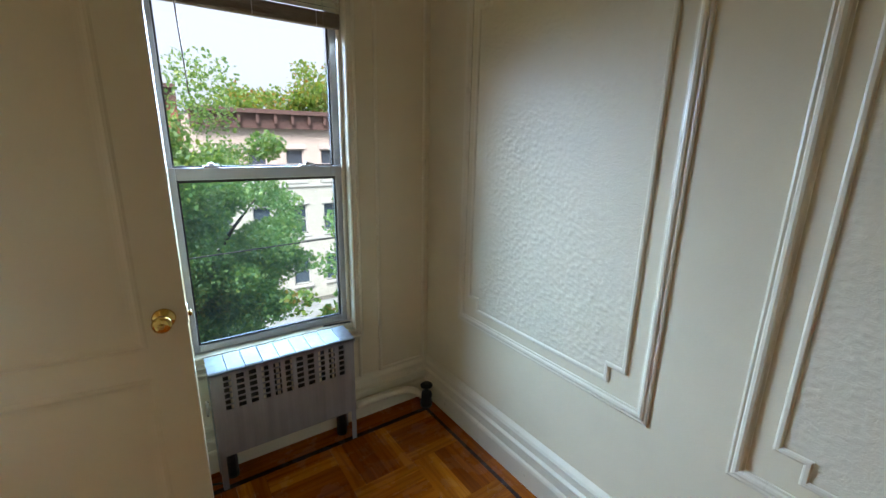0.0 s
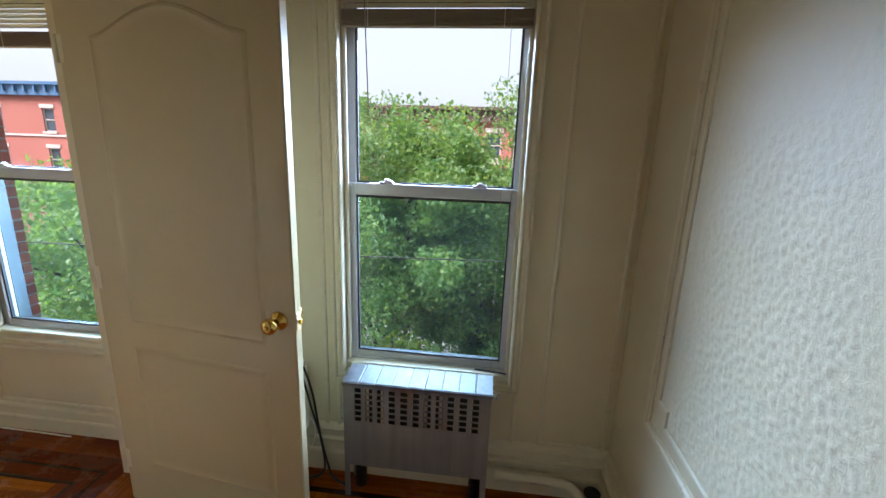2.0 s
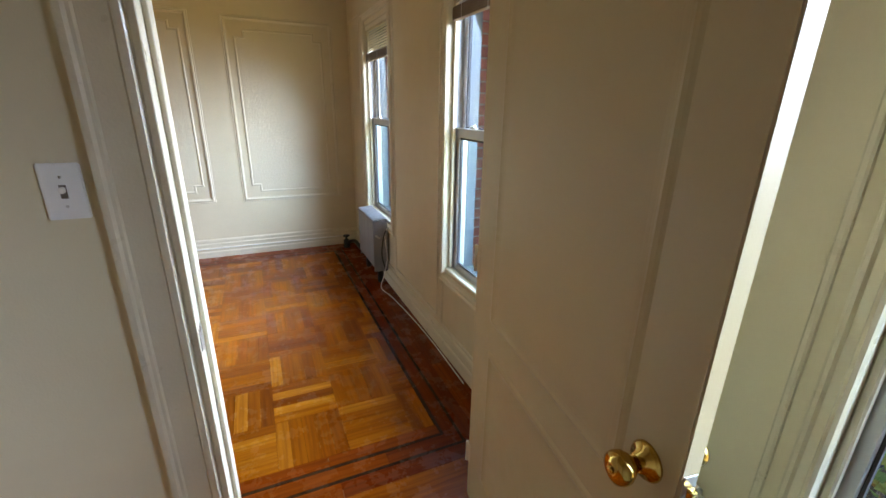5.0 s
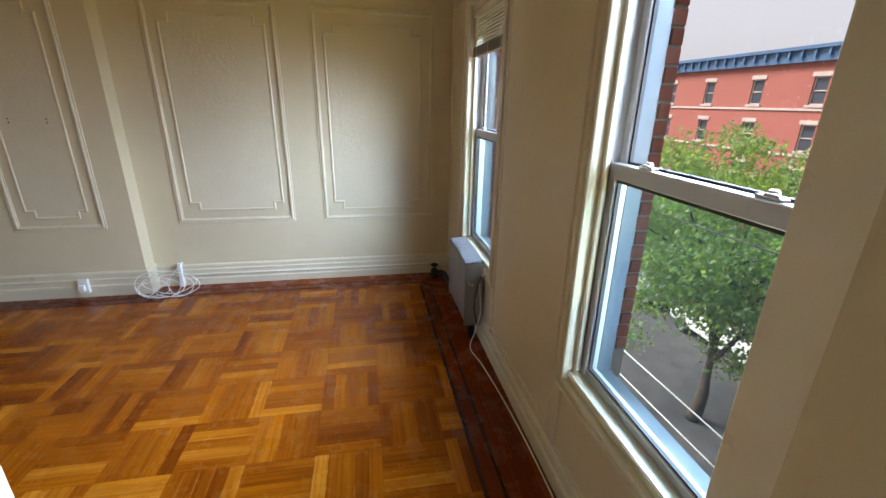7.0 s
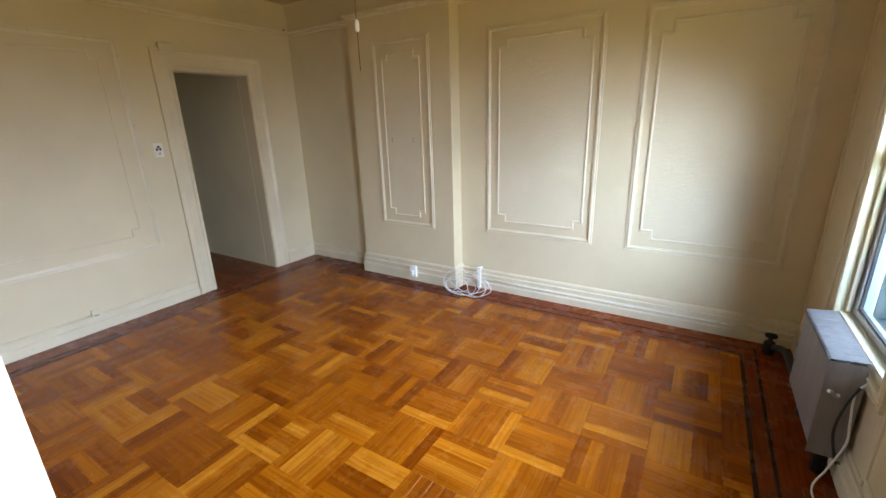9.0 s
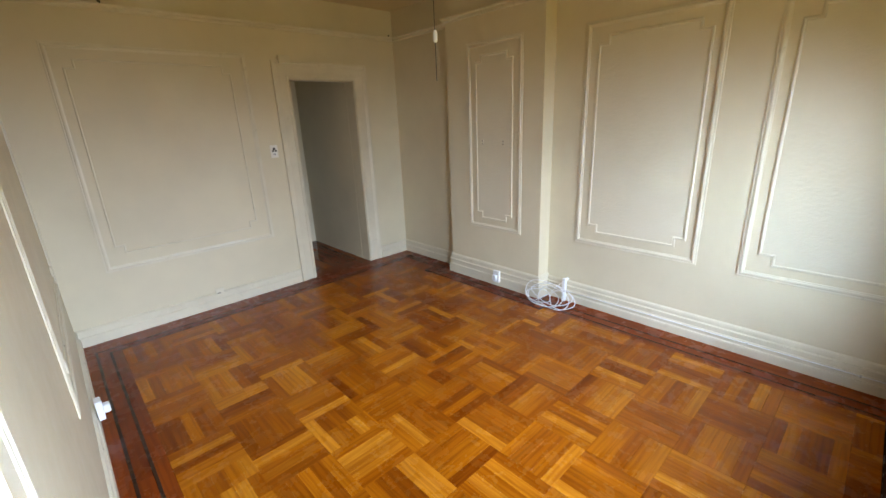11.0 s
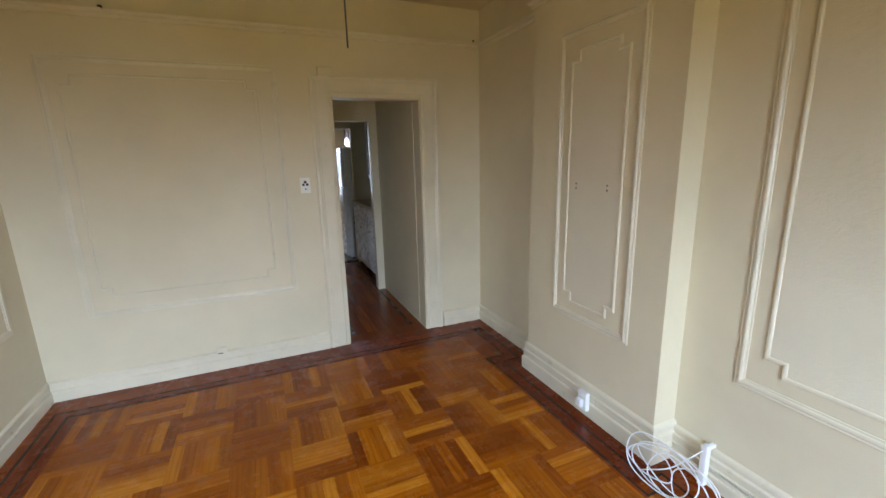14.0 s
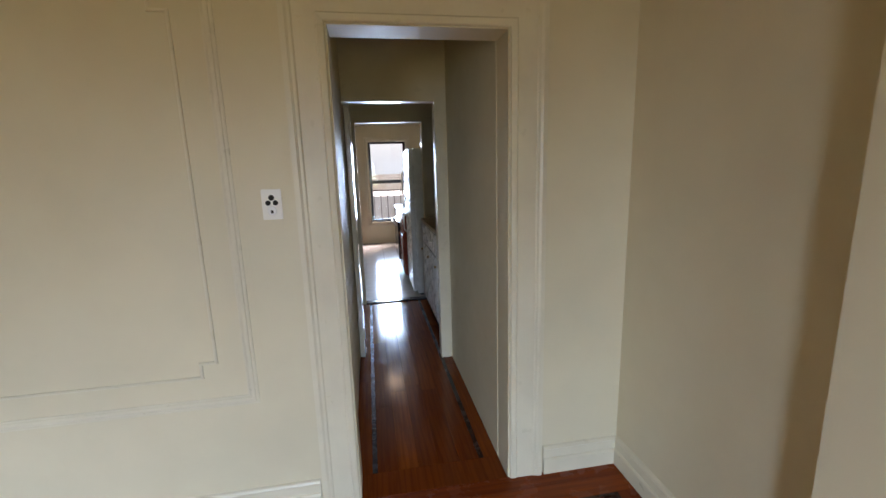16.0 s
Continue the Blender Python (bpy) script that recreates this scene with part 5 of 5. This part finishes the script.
def tree(name, m, height, spread, seed, material, label, base=0.24, per=120, clumps=70, size=0.17):
    """A street tree: tapered trunk, forking limbs and a crown of leaf clumps at their tips."""
    rng = np.random.default_rng(seed)
    t = thing(name, label, "tree", m)
    bm = bmesh.new()
    fork = height * base
    tube(bm, smooth_curve([(0, 0, 0), (0.08, 0.05, fork * 0.5), (0.0, 0.1, fork), (0.1, 0.0, height * 0.75)], 5), [0.24 - 0.2 * k / 15 for k in range(16)], 10)
    tips = []
    for k in range(11):
        a = k * 2.4 + rng.random()
        z0 = fork + (height * 0.62 - fork) * k / 11
        r = spread * (0.55 + 0.45 * rng.random())
        top = z0 + (height - z0) * (0.35 + 0.5 * rng.random())
        p = [(0, 0.05, z0), (0.4 * r * math.cos(a), 0.4 * r * math.sin(a), z0 + (top - z0) * 0.55), (r * math.cos(a), r * math.sin(a), top)]
        line = smooth_curve(p, 5)
        tube(bm, line, [0.09 - 0.075 * q / (len(line) - 1) for q in range(len(line))], 7)
        tips += [line[4], line[7], line[-1]]
    part("trunk", bm, bark, t)
    cl = []
    for k in range(clumps):
        tip = tips[k % len(tips)]
        off = rng.normal(size=3) * (spread * 0.24, spread * 0.24, height * 0.10)
        r = spread * (0.15 + 0.15 * rng.random())
        cl.append((tip[0] + off[0], tip[1] + off[1], min(tip[2] + off[2], height), r))
    v, f = leaf_cloud(rng, cl, per, size)
    me = bpy.data.meshes.new("crown")
    me.from_pydata(v.tolist(), [], f.tolist())
    me.materials.append(material)
    c = new("crown", me)
    c.parent = t
    return t


tree("street_tree", pose(-1.7, 11.0, GZ), 11.2, 3.4, 3, leaf_green, "tall green street tree in full leaf", per=620, clumps=170, size=0.088)
tree("street_tree", pose(1.0, 11.6, GZ), 9.9, 2.5, 5, leaf_green, "tall green street tree in full leaf", per=600, clumps=160, size=0.09)
tree("street_tree", pose(-5.3, 12.8, GZ), 10.6, 3.0, 8, leaf_green, "tall green street tree in full leaf", per=560, clumps=130, size=0.09)
tree("street_tree", pose(-9.8, 11.8, GZ), 8.7, 4.0, 11, leaf_green, "green street tree before the brick houses", per=260, clumps=110, size=0.13)
tree("street_tree", pose(10.5, 40.0, GZ), 15.5, 6.5, 14, leaf_yellow, "tall light green tree behind the houses", per=150, clumps=120, size=0.3)
tree("street_tree", pose(-18.0, 18.2, GZ), 8.4, 3.2, 15, leaf_green, "green street tree beside the road", per=120, clumps=80)
tree("street_tree", pose(8.2, 14.5, GZ), 7.4, 2.6, 16, leaf_green, "low green street tree beside the road", per=140, clumps=80)
tree("young_tree", pose(0.5, 5.9, GZ), 7.4, 1.5, 17, leaf_yellow, "young yellow-green tree close to the house", per=120, clumps=60, size=0.12)
tree("young_tree", pose(3.3, 6.6, GZ), 7.3, 1.5, 19, leaf_yellow, "young yellow-green tree close to the house", per=120, clumps=55, size=0.12)
for k, (y, z, sag) in enumerate(((7.0, 0.0, 0.2), (6.2, -2.3, 0.3), (6.6, -3.2, 0.3))):
    pts = [(x, y + 0.03 * x, z - sag * math.cos(x / 18 * math.pi / 2) + 0.02 * x) for x in range(-18, 19, 3)]
    solid("power_line", tube(bmesh.new(), pts, 0.012, 6), cable_white if k else black_cable, "thin overhead cable along the street", "cable")

# ---- wooden floors ----
floor = tagged(new("floor"), "honey oak parquet floor with walnut inlay borders", "floor", kind="structure")
BL = 0.3055
GX, GY = -2.196, 1.8165
PX0, PX1, PY0, PY1 = -3.68, -0.974, -2.155, 1.926
JN, PXN = -0.17, -3.755
strip_rng = random.Random(4)


def strip_mesh(name, lx, ly, material):
    bm = box(bmesh.new(), (0, 0, -0.012), (lx, ly, 0.0), 0.0006)
    return mesh_of(name, bm, material)


NEAR_Y = 0.42
cache = {}
rest = {True: bmesh.new(), False: bmesh.new()}


def lay_strip(x0, y0, x1, y1, along_x, near):
    if y0 < JN < y1:
        lay_strip(x0, y0, x1, JN, along_x, near)
        y0 = JN
    x0, x1, y0, y1 = max(x0, PXN if y0 >= JN else PX0), min(x1, PX1), max(y0, PY0), min(y1, PY1)
    if x1 - x0 < 0.006 or y1 - y0 < 0.006:
        return
    g = 0.0003
    z = strip_rng.uniform(-0.0006, 0.0)
    if near:
        key = (round(x1 - x0, 4), round(y1 - y0, 4), along_x)
        if key not in cache:
            cache[key] = strip_mesh("parquet_strip", x1 - x0 - 2 * g, y1 - y0 - 2 * g, oak_x if along_x else oak_y)
        ob = new("parquet_strip", cache[key])
        ob.parent, ob.location = floor, (x0 + g, y0 + g, z)
    else:
        bm = rest[along_x]
        a, b7 = (x0 + g, y0 + g, -0.010), (x1 - g, y1 - g, z)
        vs = [bm.verts.new((p, q, r)) for r in (a[2], b7[2]) for q in (a[1], b7[1]) for p in (a[0], b7[0])]
        for q in ((4, 5, 7, 6), (0, 1, 5, 4), (2, 3, 7, 6), (0, 2, 6, 4), (1, 3, 7, 5)):
            bm.faces.new([vs[k] for k in q])


STRIPS = 5
i0, i1 = int(math.floor((PXN - GX) / BL)), int(math.ceil((PX1 - GX) / BL))
j0, j1 = int(math.floor((PY0 - GY) / BL)), 1
for i in range(i0, i1):
    for j in range(j0, j1):
        bx, by = GX + i * BL, GY + j * BL
        along_x = (i + j) % 2 == 1
        near = by > NEAR_Y
        for s in range(STRIPS):
            a, b8 = s / STRIPS * BL, (s + 1) / STRIPS * BL
            if along_x:
                lay_strip(bx, by + a, bx + BL, by + b8, True, near)
            else:
                lay_strip(bx + a, by, bx + b8, by + BL, False, near)
for ax, bm in rest.items():
    ob = part("parquet_strips", bm, oak_x_rest if ax else oak_y_rest, floor)
    tagged(ob, "honey oak parquet strips", kind="stuff")

# alcove fill beside the chimney, border boards and inlay lines
bd_x, bd_y, inlay = bmesh.new(), bmesh.new(), bmesh.new()


def board(x0, y0, x1, y1, bm, top=0.0):
    box(bm, (x0 + 0.0004, y0 + 0.0004, -0.012), (x1 - 0.0004, y1 - 0.0004, top), 0.0006)


def run_x(x0, x1, y0, y1, bm):
    """Border boards that run along x, cut into lengths."""
    x = x0
    while x < x1 - 0.01:
        e = min(x1, x + strip_rng.uniform(0.7, 1.3))
        if x1 - e < 0.25:
            e = x1
        board(x, y0, e, y1, bm)
        x = e


def run_y(x0, x1, y0, y1, bm):
    y = y0
    while y < y1 - 0.01:
        e = min(y1, y + strip_rng.uniform(0.7, 1.3))
        if y1 - e < 0.25:
            e = y1
        board(x0, y, x1, e, bm)
        y = e


LN = 0.015
# east: parquet edge, board, line, board, line, boards to the wall
E1, E2 = -0.913, -0.830
N1, N2 = 1.930, 2.010
S1, S2 = -2.172, -2.255
W1, W2 = -3.712, -3.797
V1, V2 = -3.800, -3.885
run_y(PX1, E1, S1, N1, bd_y)
board(E1, S1 - LN, E1 + LN, N1 + LN, inlay)
run_y(E1 + LN, E2, S2 + LN, N2, bd_y)
board(E2, S2, E2 + LN, N2 + LN, inlay)
run_y(E2 + LN, XP0, YS, YN, bd_y)
board(V1, N1, E1, N1 + LN, inlay)
run_x(V1, E1 + LN, N1 + LN, N2, bd_x)
board(V2, N2, E2, N2 + LN, inlay)
for a, b9 in ((N2 + LN, 2.105), (2.105, 2.18), (2.18, YN)):
    run_x(XW, E2 + LN, a, b9, bd_x)
run_x(PX0, PX1, S1, PY0, bd_x)
board(-3.86, S1 - LN, E1, S1, inlay)
run_x(-3.86, E1 + LN, S2 + LN, S1 - LN, bd_x)
board(-3.94, S2, E2, S2 + LN, inlay)
for a, b9 in ((YS, -2.36), (-2.36, S2)):
    run_x(XW, E2 + LN, a, b9, bd_x)
# west side with the jog round the chimney breast
JY = -1.60
run_y(W1 + LN, PX0, JY, JN, bd_y)
board(W1, JY - 0.08 - LN, W1 + LN, JN, inlay)
run_y(W2 + LN, W1, JY, JN - 0.085, bd_y)
board(W2, JY, W2 + LN, JN - 0.085, inlay)
run_y(XW, W2, JY + LN, JN - 0.085, bd_y)
# second jog, north of the chimney breast
board(V2, JN - 0.085, W2 + LN, JN - 0.085 + LN, inlay)
run_x(V2 + LN, W1, JN - 0.085 + LN, JN - LN, bd_x)
board(V1, JN - LN, W1, JN, inlay)
run_y(W2 + LN, W1, JN - 0.085, JN - 0.085 + LN, bd_y)
run_y(V1 + LN, PXN, JN, N1, bd_y)
board(V1, JN, V1 + LN, N1, inlay)
run_y(V2 + LN, V1, JN - LN, N2, bd_y)
board(V2, JN - 0.085 + LN, V2 + LN, N2, inlay)
run_y(XW, V2, JN - 0.085, N2 + LN, bd_y)
board(-3.94, JY, W2, JY + LN, inlay)
board(-3.94, S2 + LN, -3.94 + LN, JY, inlay)
run_y(-3.94 + LN, -3.86, S1 - LN, JY, bd_y)
board(-3.86, S1, -3.86 + LN, JY - 0.08 - LN, inlay)
run_x(-3.86, W2 + 0.08, JY - 0.08, JY, bd_x)
board(-3.86, JY - 0.08 - LN, W1, JY - 0.08, inlay)
run_y(-3.86 + LN, PX0, S1, JY - 0.08 - LN, bd_y)
run_y(XW, -3.94, S2, JY + LN, bd_y)
for nm, bm, mt, lab in (("border_boards", bd_x, redwood_x, "red oak border boards"), ("border_boards", bd_y, redwood_y, "red oak border boards"), ("inlay_line", inlay, walnut, "dark walnut inlay lines")):
    tagged(part(nm, bm, mt, floor), lab, kind="stuff")

# small room: boards, one dark line and parquet blocks
floor_small = tagged(new("floor_small_room"), "oak parquet floor with a dark border line", "floor", kind="structure")
sx, sy, sl = bmesh.new(), bmesh.new(), bmesh.new()
run_x(XP0, XE, 2.09, YN, sx)
board(XP1 + 0.11, 2.062, 1.405, 2.09, sl)
board(1.385, Y_BACK, 1.405, 2.062, sl)
run_y(1.405, XE, Y_BACK, 2.09, sy)
run_y(XP0, XP1 + 0.11, Y_BACK, 2.09, sy)
u0 = XP1 + 0.11
for i in range(6):
    for j in range(12):
        bx, by = u0 + i * BL, 2.062 - (j + 1) * BL
        for s in range(5):
            a, b10 = s / 5 * BL, (s + 1) / 5 * BL
            r4 = (bx, by + a, min(bx + BL, 1.385), by + b10) if (i + j) % 2 else (bx + a, by, min(bx + b10, 1.385), by + BL)
            if r4[2] - r4[0] > 0.006 and r4[3] > Y_BACK:
                board(r4[0], max(r4[1], Y_BACK), r4[2], r4[3], sx if (i + j) % 2 else sy)
for nm, bm, mt in (("parquet_strips", sx, oak_x_rest), ("parquet_strips", sy, oak_y_rest), ("inlay_line", sl, walnut)):
    tagged(part(nm, bm, mt, floor_small), "oak parquet strips" if mt is not walnut else "dark inlay line", kind="stuff")

# passage boards and kitchen tiles
floor_hall = tagged(new("floor_hall"), "dark red varnished boards in the passage", "floor", kind="structure")
bm, ln = bmesh.new(), bmesh.new()
run_x(-3.475, -2.74, YS - 0.16, YS, bm)
for xa, xb in ((-3.475, -3.40), (-3.375, -3.27), (-3.27, -3.165), (-3.165, -3.06), (-3.06, -2.955), (-2.955, -2.85), (-2.825, -2.74)):
    run_y(xa, xb, HY2 - 0.02, YS - 0.16, bm)
board(-3.40, HY2, -3.375, YS - 0.16, ln)
board(-2.85, HY2, -2.825, YS - 0.16, ln)
tagged(part("floor_boards", bm, hall_wood, floor_hall), "dark red boards", kind="stuff")
tagged(part("inlay_line", ln, walnut, floor_hall), "dark inlay lines", kind="stuff")
solid("threshold", box(bmesh.new(), (-3.49, HY2 - 0.10, -0.005), (-2.785, HY2 - 0.005, 0.014), 0.004), stove_black, "dark threshold strip at the kitchen", "threshold", "structure")
floor_kitchen = tagged(new("floor_kitchen"), "glossy white square kitchen tiles", "floor", kind="structure")
tile_mat = paint("glossy white floor tile", (0.62, 0.63, 0.63), 0.14, 0.05, 0.06)
tile_me = mesh_of("tile", box(bmesh.new(), (0.002, 0.002, -0.012), (0.303, 0.303, 0.0), 0.0015), tile_mat)
for i in range(8):
    for j in range(13):
        ob = new("tile", tile_me)
        ob.parent, ob.location = floor_kitchen, (-4.3 + i * 0.305, HY2 - 0.1 - (j + 1) * 0.305, 0)

# bricks of the outer reveals: headers and stretchers on the side faces
me = mesh_of("brick", box(bmesh.new(), (-0.004, 0, 0), (0.012, 0.198, 0.056), 0.002), red_brick)
me2 = mesh_of("brick", box(bmesh.new(), (-0.004, 0, 0), (0.012, 0.050, 0.056), 0.002), red_brick)
for x in WIN_X:
    for side, xx in ((1, x - REVEAL), (-1, x + REVEAL)):
        for k in range(29):
            z = 0.45 + k * 0.0665
            for y, mm in (((2.438, me2), (2.498, me)) if k % 2 else ((2.438, me), (2.646, me2))):
                ob = new("brick", mm)
                ob.location = (xx, y, z)
                ob.scale.x = side
                ob.parent = facade
